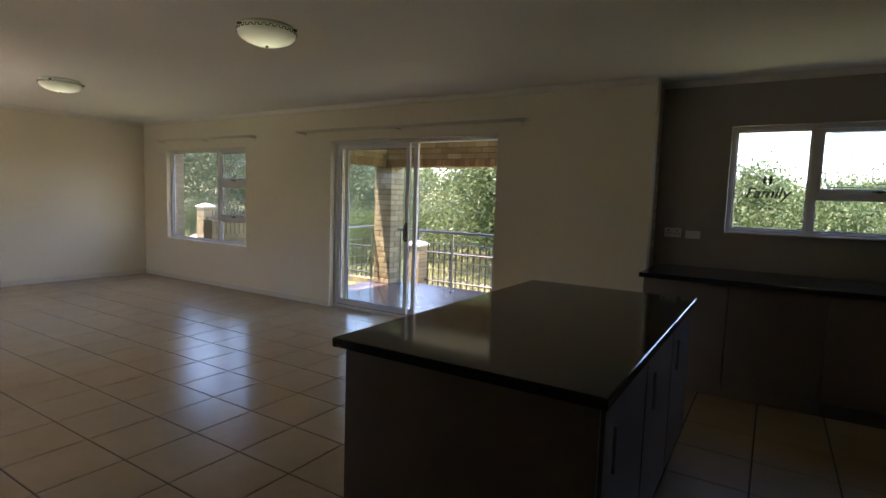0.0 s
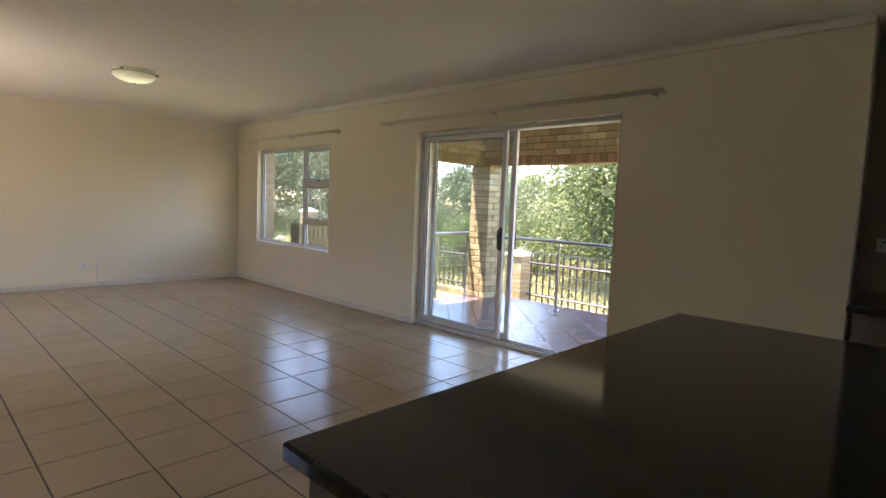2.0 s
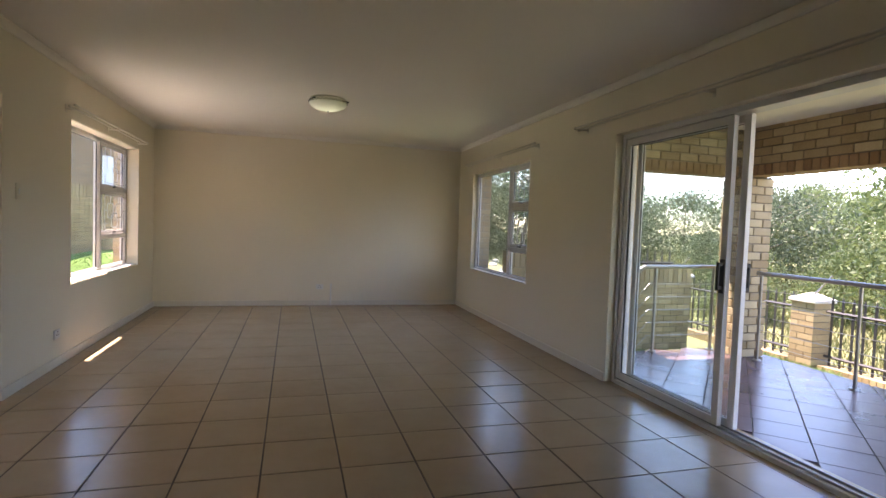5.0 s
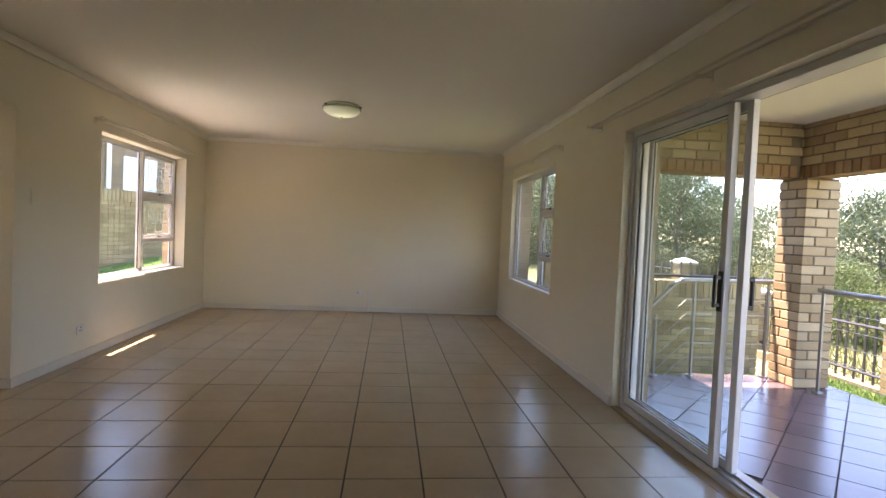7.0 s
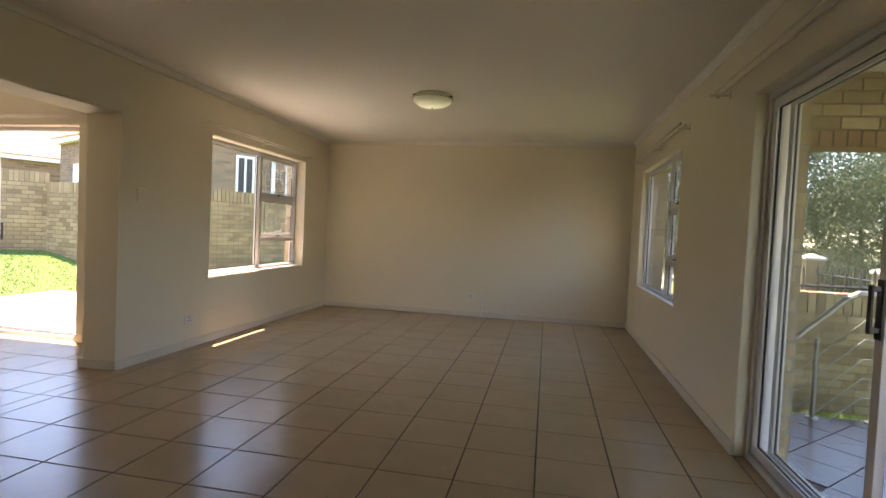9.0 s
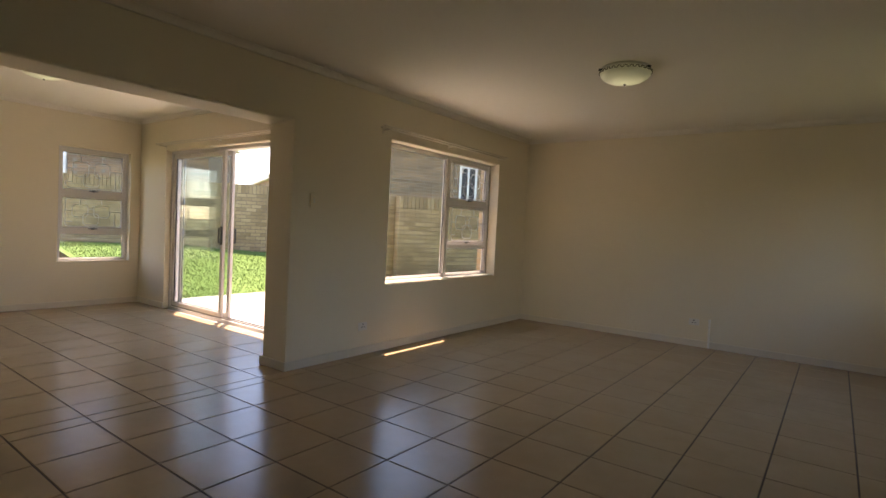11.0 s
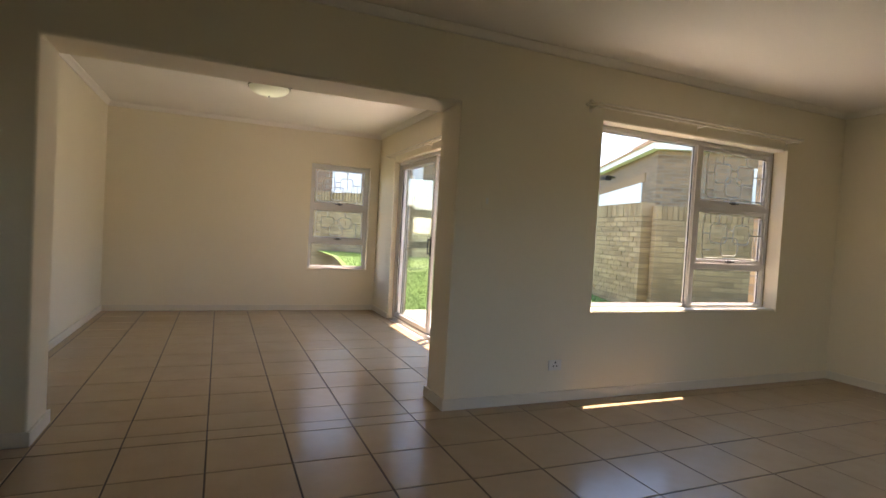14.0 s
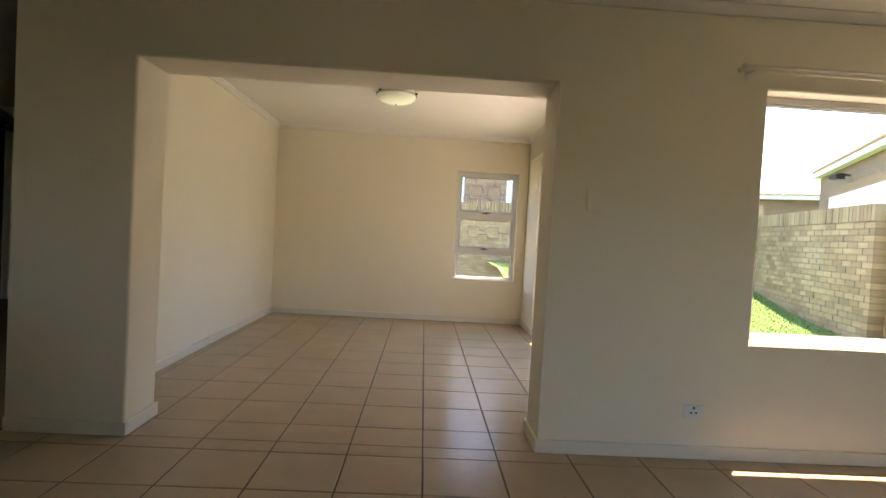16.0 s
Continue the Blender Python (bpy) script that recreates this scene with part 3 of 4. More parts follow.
HOLES = [(0.0, 0.02, 0.012, 0.012, M_BLACK), (-0.014, -0.006, 0.010, 0.010, M_BLACK), (0.014, -0.006, 0.010, 0.010, M_BLACK), (0.03, 0.03, 0.012, 0.02, M_WHITE)]
plate("wall_socket", "white plastic three-hole wall socket above skirting", "socket", "x", -5.03, Y_S, 0.265, 0.11, 0.075, 1, HOLES)
plate("wall_socket", "white plastic wall socket low on far wall", "socket", "y", 3.885, X_W, 0.28, 0.11, 0.075, 1, HOLES)
plate("wall_socket", "white double socket above kitchen worktop", "socket", "x", 0.04, Y_K, 1.175, 0.14, 0.085, -1, [(a - 0.035, b, c, d, m) for a, b, c, d, m in HOLES[:3]] + [(a + 0.035, b, c, d, m) for a, b, c, d, m in HOLES[:3]])
plate("wall_box", "blank taupe plate above kitchen worktop", "cover plate", "x", 0.205, Y_K, 1.165, 0.12, 0.07, -1, [])
for u, z, fy, inn in ((-4.40, 1.40, Y_S, 1), (-1.70, 1.42, Y_S, 1), (-1.16, 1.48, Y_N, -1)):
    plate("light_switch", "slim cream light switch on plastered wall", "light switch", "x", u, fy, z, 0.075, 0.115, inn, [(0, 0, 0.018, 0.04, M_WHITE)])
bm = rod(bmesh.new(), [(X_W + 0.022, 4.05, 0.003), (X_W + 0.022, 4.05, 0.20), (X_W + 0.018, 4.05, 0.30)], 0.011)
rod(bm, [(X_W + 0.026, 4.05, 0.30), (X_W + 0.026, 4.05, 0.325)], 0.014)
tagged(link_bm("conduit_pipe", bm, M_WHITE), "short white conduit stub standing against far wall", "pipe")

# ---- kitchen ----
isl = empty("kitchen_island", "taupe kitchen island with dark granite top", "kitchen island", (0.0, 3.25, 0.0))
inv = Matrix.Translation(-isl.location)


def under(name, bm, material, thing, mv, label=""):
    bm.transform(mv)
    return part(name, bm, material, thing, label)


under("plinth", boxm(-0.42, 2.69, 0.0, 0.38, 4.4, 0.1), M_BLACK, isl, inv)
under("body", boxm(-0.487, 2.635, 0.1, 0.427, 4.45, 0.849, bevel=0.004), M_CAB, isl, inv)
for a in (2.66, 3.26, 3.86):
    dr = under("door", boxm(0.428, a, 0.12, 0.446, a + 0.585, 0.84, bevel=0.003), M_CAB, isl, inv)
    h = part("handle", rod(bmesh.new(), [(0.462, a + 0.06 - 3.25, 0.62), (0.462, a + 0.06 - 3.25, 0.76)], 0.006), M_STEEL, dr)
tagged(under("end_panel", boxm(-0.497, 2.617, 0.0, 0.44, 2.634, 0.849, bevel=0.002), M_CAB, isl, inv))
tagged(link_bm("worktop", boxm(-0.538, 2.585, 0.850, 0.468, 4.49, 0.886, bevel=0.006), M_GRANITE), "polished black granite worktop on island", "worktop")

for i in range(5):
    x0 = -0.035 + i * 0.6
    cab = empty("base_cabinet", "taupe base cabinet under the dark worktop", "cabinet", (x0 + 0.3, 5.9, 0), "kitchen base cabinets")
    mv = Matrix.Translation(-cab.location)
    under("body", boxm(x0, 5.56, 0.0, x0 + 0.598, Y_K - 0.004, 0.849), M_CAB, cab, mv)
    d = under("door", boxm(x0 + 0.003, 5.542, 0.1, x0 + 0.595, 5.559, 0.843, bevel=0.003), M_CAB, cab, mv)
tagged(link_bm("worktop", boxm(-0.062, 5.49, 0.850, 2.99, Y_K - 0.002, 0.886, bevel=0.006), M_GRANITE), "dark polished granite worktop along kitchen wall", "worktop")


def text(body, size, x, z, y, bold=0.0, shear=0.0):
    c = bpy.data.curves.new("lettering", "FONT")
    c.body, c.size, c.align_x, c.extrude, c.offset, c.shear = body, size, "CENTER", 0.0006, bold, shear
    t = new("lettering", c)
    me = bpy.data.meshes.new_from_object(t.evaluated_get(bpy.context.evaluated_depsgraph_get()))
    bpy.data.objects.remove(t)
    me.materials.append(M_BLACK)
    ob = new("lettering", me)
    ob.matrix_world = pose(x, y, z, 90, 0, 0)
    return ob


decal = empty("window_decal", "black vinyl lettering stuck on kitchen window pane", "decal", (0.735, 6.412, 1.545))
bpy.context.view_layer.update()
for body, size, dz, bold, shear in (("Family", 0.125, -0.04, 0.0012, 0.3), ("Where LIFE begins", 0.034, -0.09, 0.0004, 0.3), ("& LOVE never ends", 0.034, -0.14, 0.0004, 0.3)):
    t = text(body, size, 0, 0, 0, bold, shear)
    t.parent = decal
    t.matrix_basis = pose(0, 0, dz, 90, 0, 0)
bm = bmesh.new()
for dx in (-0.022, 0.022):
    box(bm, dx - 0.009, -0.001, 0.075, dx + 0.009, 0.001, 0.125)
    box(bm, dx - 0.018, -0.001, 0.108, dx + 0.018, 0.001, 0.116)
    bmesh.ops.create_cone(bm, cap_ends=True, segments=12, radius1=0.009, radius2=0.009, depth=0.002, matrix=Matrix.Translation((dx, 0, 0.136)) @ Matrix.Rotation(math.pi / 2, 4, "X"))
part("emblem", bm, M_BLACK, decal, "two plain black shapes")

# ---- hall beyond the short wall: open dark stair and a white cupboard ----
st = empty("staircase", "open staircase with dark red wooden treads", "stairs", (0.6, -1.6, 0))
mv = Matrix.Translation(-st.location)
for k in range(6):
    under("tread", boxm(-0.55 + 0.26 * k, -2.3, 1.12 + 0.18 * k, -0.22 + 0.26 * k, -1.35, 1.16 + 0.18 * k, bevel=0.004), M_WOOD, st, mv)
bm = bmesh.new()
rod(bm, [(-0.6, -1.37, 1.0), (1.2, -1.37, 2.25)], 0.05, 4)
under("stringer", bm, M_BLACK, st, mv)
under("post", boxm(1.1, -1.42, 0.0, 1.18, -1.34, 2.2), M_BLACK, st, mv)
cp = empty("cupboard", "white painted low cupboard under the stairs", "cupboard", (-0.3, -1.6, 0))
mv = Matrix.Translation(-cp.location)
under("body", boxm(-0.9, -2.2, 0.0, 0.6, -1.5, 1.05, bevel=0.004), M_WHITE, cp, mv)
for a in (-0.88, -0.13):
    under("door", boxm(a, -1.498, 0.5, a + 0.71, -1.478, 1.0, bevel=0.006), M_WHITE, cp, mv)

# ---- patio ----
Z_P = -0.02
tagged(link_bm("patio_slab", boxm(-4.98, Y_NO + 0.002, -0.5, -0.5, 8.48, Z_P - 0.012), M_GROUT), "raised covered patio slab", "patio", kind="structure")
tagged(link_bm("ceiling_patio", boxm(-4.92, Y_NO, 2.40, -0.4, 8.54, 2.50), M_CEIL), "smooth pale patio ceiling", "ceiling", kind="structure")

rail = empty("balustrade", "steel patio balustrade with thin horizontal bars", "railing", (-3.4, 8.17, Z_P))
mv = Matrix.Translation(-rail.location)
for x in (-4.38, -3.38, -2.30, -1.2, -0.6):
    bm = rod(bmesh.new(), [(x, 8.17, Z_P), (x, 8.17, 0.87)], 0.016, 12)
    bmesh.ops.create_cone(bm, cap_ends=True, segments=16, radius1=0.045, radius2=0.04, depth=0.012, matrix=Matrix.Translation((x, 8.17, Z_P + 0.006)))
    under("post", bm, M_STEEL, rail, mv)
under("handrail", rod(bmesh.new(), [(-4.42, 8.17, 0.89), (-0.6, 8.17, 0.89)], 0.022, 14), M_STEEL, rail, mv)
for z in (0.16, 0.30, 0.44, 0.58, 0.72):
    under("bar", rod(bmesh.new(), [(-4.40, 8.17, z), (-0.6, 8.17, z)], 0.0035), M_STEEL, rail, mv)
rail2 = empty("balustrade", "steel balustrade bending down towards garden steps", "railing", (-4.87, 7.1, Z_P))
mv = Matrix.Translation(-rail2.location)
for y, zt in ((8.02, 0.90), (7.26, 0.90), (6.88, 0.56)):
    bm = rod(bmesh.new(), [(-4.87, y, Z_P), (-4.87, y, zt)], 0.016, 12)
    bmesh.ops.create_cone(bm, cap_ends=True, segments=16, radius1=0.045, radius2=0.04, depth=0.012, matrix=Matrix.Translation((-4.87, y, Z_P + 0.006)))
    under("post", bm, M_STEEL, rail2, mv)
under("handrail", rod(bmesh.new(), [(-4.87, 8.06, 0.915), (-4.87, 7.12, 0.905), (-4.87, 7.05, 0.865), (-4.87, 6.40, 0.22)], 0.022, 14), M_STEEL, rail2, mv)
for z in (0.16, 0.30, 0.44, 0.58, 0.72):
    under("bar", rod(bmesh.new(), [(-4.87, 8.04, z), (-4.87, 7.18, z), (-4.87, 6.45, z - 0.70)], 0.004), M_STEEL, rail2, mv)

# ---- ground ----
bm = bmesh.new()
xs = [-300, -120, -60, -40, -30, -24, -18, -14, -10, -7, -4, 0, 4, 8, 14, 24, 40, 80, 300]
ys = [-300, -120, -60, -40, -25, -16, -10, -5, 0, 3.0, 4.5, 8, 10.5, 13, 16, 20, 25, 32, 40, 60, 120, 300]


def ground_z(x, y):
    if y < 3.7:
        return -0.12
    return -0.55 - 0.03 * max(0.0, min(y, 60) - 11) * (1.0 if x > -9 else max(0.0, 1 + (x + 9) / 8)) + (0.05 * max(0, min(-9 - x, 20)) if x < -9 else 0)


grid = [[bm.verts.new((x, y, ground_z(x, y))) for x in xs] for y in ys]
for j in range(len(ys) - 1):
    for i in range(len(xs) - 1):
        bm.faces.new((grid[j][i], grid[j][i + 1], grid[j + 1][i + 1], grid[j + 1][i]))
tagged(link_bm("ground", bm, M_FIELD, smooth=True), "rough field of green and dry grass", "ground", kind="structure")

# lawn of the walled court, with its pale paving
def lawn_z(x, y):
    """The court's lawn banks up away from the paving."""
    return -0.10 + min(0.16 * math.hypot(max(0.0, -7.9 - x), max(0.0, -2.95 - y)), 0.62)


bm = bmesh.new()
lx, ly = [-18 + 0.5 * i for i in range(26)] + [X_RW - 0.26], [-17 + 0.5 * i for i in range(37)] + [Y_SO - 0.01]
grid = [[bm.verts.new((x, y, lawn_z(x, y))) for x in lx] for y in ly]
for j in range(len(ly) - 1):
    for i in range(len(lx) - 1):
        bm.faces.new((grid[j][i], grid[j][i + 1], grid[j + 1][i + 1], grid[j + 1][i]))
tagged(link_bm("lawn", bm, M_GRASS, smooth=True), "mown green lawn banking up in walled court", "lawn", kind="structure")
tagged(link_bm("pavement", boxm(-7.9, -2.95, -0.2, X_RW - 0.25, 1.40, -0.06, bevel=0.01), M_PAVE), "pale sunlit concrete paving outside sliding door", "paving", kind="structure")
tagged(link_bm("lawn_north", boxm(-6.6, 6.34, -0.7, -4.99, 10.28, -0.48), M_GRASS), "strip of mown lawn beside patio", "lawn", kind="structure")


# ---- boundary walls of face brick ----
def brick_run(name, a, b, z0, z1, label, thick=0.22, soldier=True, z_step=None):
    """A free-standing brick wall from a to b: a mortar core, courses of bricks and a soldier course on top."""
    a, b = Vector((*a, 0)), Vector((*b, 0))
    d = b - a
    L, ang = d.length, math.atan2(d.y, d.x)
    base = Matrix.Translation(a) @ Matrix.Rotation(ang, 4, "Z")
    e = empty(name, label, "wall", a + Vector((0, 0, z0)), "boundary walls")
    inv = Matrix.Translation(-e.location)
    core = boxes_mesh("mortar", [(inv @ base @ Matrix.Translation((L / 2, 0, (z0 + z1) / 2)), L - 0.02, thick - 0.014, z1 - z0 - 0.012)], M_MORTAR_G, e)
    cells = []
    top = z1 - (0.225 if soldier else 0.0)
    n = int((top - z0) / 0.085)
    rng = random.Random(int(L * 100))
    for k in range(n):
        zc = top - 0.085 * (k + 0.5)
        u = -0.115 * (k % 2)
        while u < L:
            u0, u1 = max(u, 0.0), min(u + 0.222, L)
            if u1 - u0 > 0.03:
                cells.append((inv @ base @ Matrix.Translation(((u0 + u1) / 2, rng.uniform(-0.002, 0.002), zc)), u1 - u0, thick, 0.074))
            u += 0.232
    if soldier:
        u = 0.0
        while u < L - 0.04:
            cells.append((inv @ base @ Matrix.Translation((u + 0.038, rng.uniform(-0.003, 0.003), z1 - 0.11)), 0.074, thick + 0.02, 0.215))
            u += 0.084
    tagged(boxes_mesh("bricks", cells, M_BRICK_J, e), kind="stuff")
    return e


brick_run("boundary_wall", (-9.18, -1.72), (-16.8, 1.85), -0.15, 1.80, "yellow face-brick boundary wall with soldier course top")
brick_run("boundary_wall", (-9.15, -1.82), (-10.0, -5.4), -0.15, 1.85, "long yellow face-brick boundary wall beside lawn")
brick_run("boundary_wall", (-10.0, -5.5), (-1.0, -12.6), -0.15, 2.05, "yellow face-brick boundary wall closing the court")
brick_run("garden_wall", (-6.9, 6.36), (-6.9, 7.55), -0.6, 0.95, "yellow face-brick garden wall, higher end")
brick_run("garden_wall", (-6.9, 7.56), (-6.9, 9.4), -0.6, 0.75, "yellow face-brick garden wall, lower end")
brick_run("fence_plinth", (-8.04, 10.4), (-5.82, 10.4), -0.8, -0.42, "low brick plinth under palisade fence", soldier=True)
brick_run("fence_plinth", (-5.38, 10.4), (2.0, 10.4), -0.8, -0.42, "low brick plinth under palisade fence", soldier=True)
for px, top in ((-8.25, 0.47), (-5.6, 0.40), (2.2, 0.45), (-10.4, 0.82), (-13.0, 0.95)):
    pil = brick_run("brick_pillar", (px - 0.17, 10.4), (px + 0.17, 10.4), -0.7, top, "square yellow brick fence pillar with cement cap", 0.34, False)
    bm = boxm(px - 0.2, 10.2, top, px + 0.2, 10.6, top + 0.05, bevel=0.01)
    bmesh.ops.create_cone(bm, cap_ends=True, segments=4, radius1=0.27, radius2=0.03, depth=0.08, matrix=Matrix.Translation((px, 10.4, top + 0.088)) @ Matrix.Rotation(math.pi / 4, 4, "Z"))
    bm.transform(Matrix.Translation(-pil.location))
    part("cap", bm, M_CAP, pil, "pale cement cap")


def palisade(pts, z0, z1, label):
    e = empty("palisade_fence", label, "fence", (*pts[0], z0))
    mv = Matrix.Translation(-e.location)
    for (ax, ay), (bx, by) in zip(pts, pts[1:]):
        L = math.hypot(bx - ax, by - ay)
        n = int(L / 0.135)
        for z in (z0 + 0.12, z1 - 0.2):
            bm = rod(bmesh.new(), [(ax, ay, z), (bx, by, z)], 0.02, 4)
            bm.transform(mv)
            part("rail", bm, M_BLACK, e)
        me = None
        for k in range(n):
            t = (k + 0.5) / n
            if me is None:
                bm = boxm(-0.016, -0.005, 0, 0.016, 0.005, z1 - z0 - 0.04)
                bmesh.ops.create_cone(bm, cap_ends=True, segments=4, radius1=0.02, radius2=0.002, depth=0.06, matrix=Matrix.Translation((0, 0, z1 - z0 - 0.012)))
                p = part("pale", bm, M_BLACK, e)
                me = p.data
            else:
                p = new("pale", me)
                p.parent = e
            p.location = Vector((ax + (bx - ax) * t, ay + (by - ay) * t, z0)) - e.location
    return e


palisade([(-8.04, 10.4), (-5.82, 10.4)], -0.42, 0.50, "black steel palisade fence on brick plinth")
palisade([(-5.38, 10.4), (1.9, 10.4)], -0.42, 0.50, "black steel palisade fence on brick plinth")
palisade([(-7.08, 6.4), (-7.08, 9.3)], 0.45, 1.0, "black steel palisade spikes along garden wall")
palisade([(-10.17, 10.4), (-8.49, 10.4)], -0.3, 0.72, "black steel palisade fence between brick pillars")
palisade([(-12.75, 10.4), (-10.65, 10.4)], -0.1, 0.88, "black steel palisade fence between brick pillars")
for sx, sz in ((-5.6, 0.42), (-8.25, 0.49), (-10.4, 0.84)):
    bm = rod(bmesh.new(), [(sx + 0.02, 10.34, sz + 0.03), (sx + 0.24, 10.42, sz + 0.36)], 0.012)
    tagged(link_bm("fence_stay", bm, M_STEEL), "thin slanting steel stay on fence pillar", "fence post", "fence stays")


# ---- neighbouring houses ----
def house(name, org, ang, L, D, zw, label, openings, roof_h=1.4):
    """Brick house: walls, pitched tiled roof, white fascia and openings on its front (u0, u1, z0, z1, kind)."""
    base = Matrix.Translation((*org, -0.1)) @ Matrix.Rotation(ang, 4, "Z")
    e = empty(name, label, "house", (*org, -0.1))
    inv = Matrix.Translation(-e.location)
    mv = inv @ base

    def put(nm, bm, m, lab="", parent=None):
        bm.transform(mv)
        return part(nm, bm, m, parent or e, lab)

    put("wall", boxm(0, 0, 0, L, D, zw), M_BRICK_FAR)
    put("fascia", boxm(-0.18, -0.18, zw - 0.02, L + 0.18, D + 0.18, zw + 0.13), M_FASCIA, "white fascia and gutter")
    bm = bmesh.new()
    o = 0.22
    v = [bm.verts.new(p) for p in ((-o, -o, zw + 0.13), (L + o, -o, zw + 0.13), (L + o, D + o, zw + 0.13), (-o, D + o, zw + 0.13), (D / 2, D / 2, zw + 0.13 + roof_h), (L - D / 2, D / 2, zw + 0.13 + roof_h))]
    for f in ((0, 1, 5, 4), (1, 2, 5), (2, 3, 4, 5), (3, 0, 4), (0, 3, 2, 1)):
        bm.faces.new([v[i] for i in f])
    rf = put("roof", bm, M_ROOF, "pale clay tiled hip roof")
    cells = []
    rows, cols = 12, int(L / 0.3)
    for r in range(rows):
        t = (r + 0.5) / rows
        y, z = -o + (D / 2 + o) * t, zw + 0.15 + roof_h * t
        x0, x1 = -o + (D / 2 + o) * t, L + o - (D / 2 + o) * t
        n = max(1, int((x1 - x0) / 0.3))
        for c in range(n):
            cells.append((mv @ Matrix.Translation((x0 + (c + 0.5) * (x1 - x0) / n, y, z)) @ Matrix.Rotation(math.atan2(roof_h, D / 2 + o), 4, "X"), 0.27, (D / 2 + o) / rows * 1.05, 0.05))
    tagged(boxes_mesh("roof_tiles", cells, M_ROOF, rf), kind="stuff")
    for u0, u1, z0, z1, kind in openings:
        if kind == "garage":
            d = put("garage_door", boxm(u0, -0.03, z0, u1, 0.05, z1), M_DOORW, "white sectional garage door")
            put("lintel", boxm(u0 - 0.2, -0.02, z1, u1 + 0.2, 0.05, z1 + 0.22), M_BRICK_S, "darker soldier brick lintel")
        else:
            w = put("window", frame_ring("x", u0, u1, -0.03, 0.06, z0, z1, 0.07), M_FASCIA, "white framed window")
            put("pane", boxm(u0 + 0.07, -0.005, z0 + 0.07, u1 - 0.07, 0.01, z1 - 0.07), M_DOORW if kind == "blind" else M_BLACK, "", w)
            put("window_bar", boxm((u0 + u1) / 2 - 0.03, -0.025, z0 + 0.07, (u0 + u1) / 2 + 0.03, 0.03, z1 - 0.07), M_FASCIA, "", w)
    return e


DA = math.atan2(-0.9, -0.43)
house("neighbour_garage", (-15.1, -10.75), DA + math.pi, 6.5, 3.0, 3.55, "yellow brick garage wing with white door", [(1.2, 5.5, 0.2, 2.85, "garage")], 0.35)
house("neighbour_house", (-13.5, -4.3), math.atan2(0.43, -0.9), 8.0, 6.0, 4.6, "tall yellow brick house with white windows", [(0.9, 1.5, 1.7, 3.2, "dark"), (2.6, 3.7, 1.5, 3.1, "blind"), (5.2, 6.4, 1.5, 3.1, "blind")], 1.6)
house("neighbour_house", (-15.5, -14.5), math.atan2(0.43, -0.9), 12.0, 8.0, 3.2, "yellow brick house with pale tiled roof", [(1.0, 2.4, 0.9, 2.4, "dark"), (5.0, 6.4, 0.9, 2.4, "blind"), (8.5, 9.9, 0.9, 2.4, "dark")], 1.6)
house("neighbour_house", (-0.5, -16.4), math.atan2(0.62, -0.79), 11.5, 6.0, 3.9, "tall yellow brick house behind boundary wall", [(1.6, 2.8, 1.9, 3.4, "dark"), (4.4, 5.4, 1.9, 3.4, "blind"), (7.0, 8.0, 1.9, 3.4, "blind"), (9.4, 10.0, 1.9, 3.4, "blind")], 1.8)
DX = Vector((-0.9, 0.43, 0))
foot = Vector((-13.5, -4.3, -0.1)) + DX * 2.1 + Vector((0.43, 0.9, 0)) * 0.09
tagged(link_bm("downpipe", rod(bmesh.new(), [foot, foot + Vector((0, 0, 4.6))], 0.06, 10), M_FASCIA), "white rainwater downpipe on brick house", "downpipe")
fl = Vector((-15.1, -10.75, 0)) + Vector((0.43, 0.9, 0)) * 2.9 + Vector((0.9, -0.43, 0)) * 0.02
bm = rod(bmesh.new(), [fl + Vector((0, 0, 3.16)), fl + Vector((0.22, -0.1, 3.2))], 0.03, 8)
box(bm, fl.x + 0.12, fl.y - 0.22, 3.06, fl.x + 0.36, fl.y + 0.02, 3.18, bevel=0.01)
tagged(link_bm("floodlight", bm, M_BLACK), "black floodlight fixed to garage wall", "lamp")


# ---- trees ----
def leaf_cloud(name, seed, height, radius, n_clumps, per, leaf, material, parent, low=0.25, lift=0.0):
    rng = np.random.default_rng(seed)
    vs = []
    for c in range(n_clumps):
        t = rng.uniform(low, 1.0)
        rr = radius * (math.sin(math.pi * min(1.0, 0.18 + 0.80 * t)) ** 0.7) * math.sqrt(rng.uniform(0.08, 1.0)) * rng.uniform(0.8, 1.15)
        a = rng.uniform(0, 2 * math.pi)
        cen = np.array((rr * math.cos(a), rr * math.sin(a), height * t * rng.uniform(0.94, 1.04)))
        size = radius * rng.uniform(0.12, 0.26)
        p = rng.normal(size=(per, 3)) * (size, size, size * 0.65) + cen
        d1 = rng.normal(size=(per, 3))
        d1 /= np.linalg.norm(d1, axis=1)[:, None]
        d2 = np.cross(d1, rng.normal(size=(per, 3)))
        d2 /= np.linalg.norm(d2, axis=1)[:, None] + 1e-9
        s = leaf * rng.uniform(0.6, 1.3, size=(per, 1))
        vs.append(np.stack([p - d1 * s, p + d2 * s * 0.42, p + d1 * s, p - d2 * s * 0.42], axis=1).reshape(-1, 3))
    v = np.concatenate(vs)
    me = bpy.data.meshes.new(name)
    me.from_pydata(v.tolist(), [], np.arange(len(v)).reshape(-1, 4).tolist())
    me.materials.append(material)
    ob = new(name, me)
    ob.parent = parent
    return tagged(ob, kind="stuff")


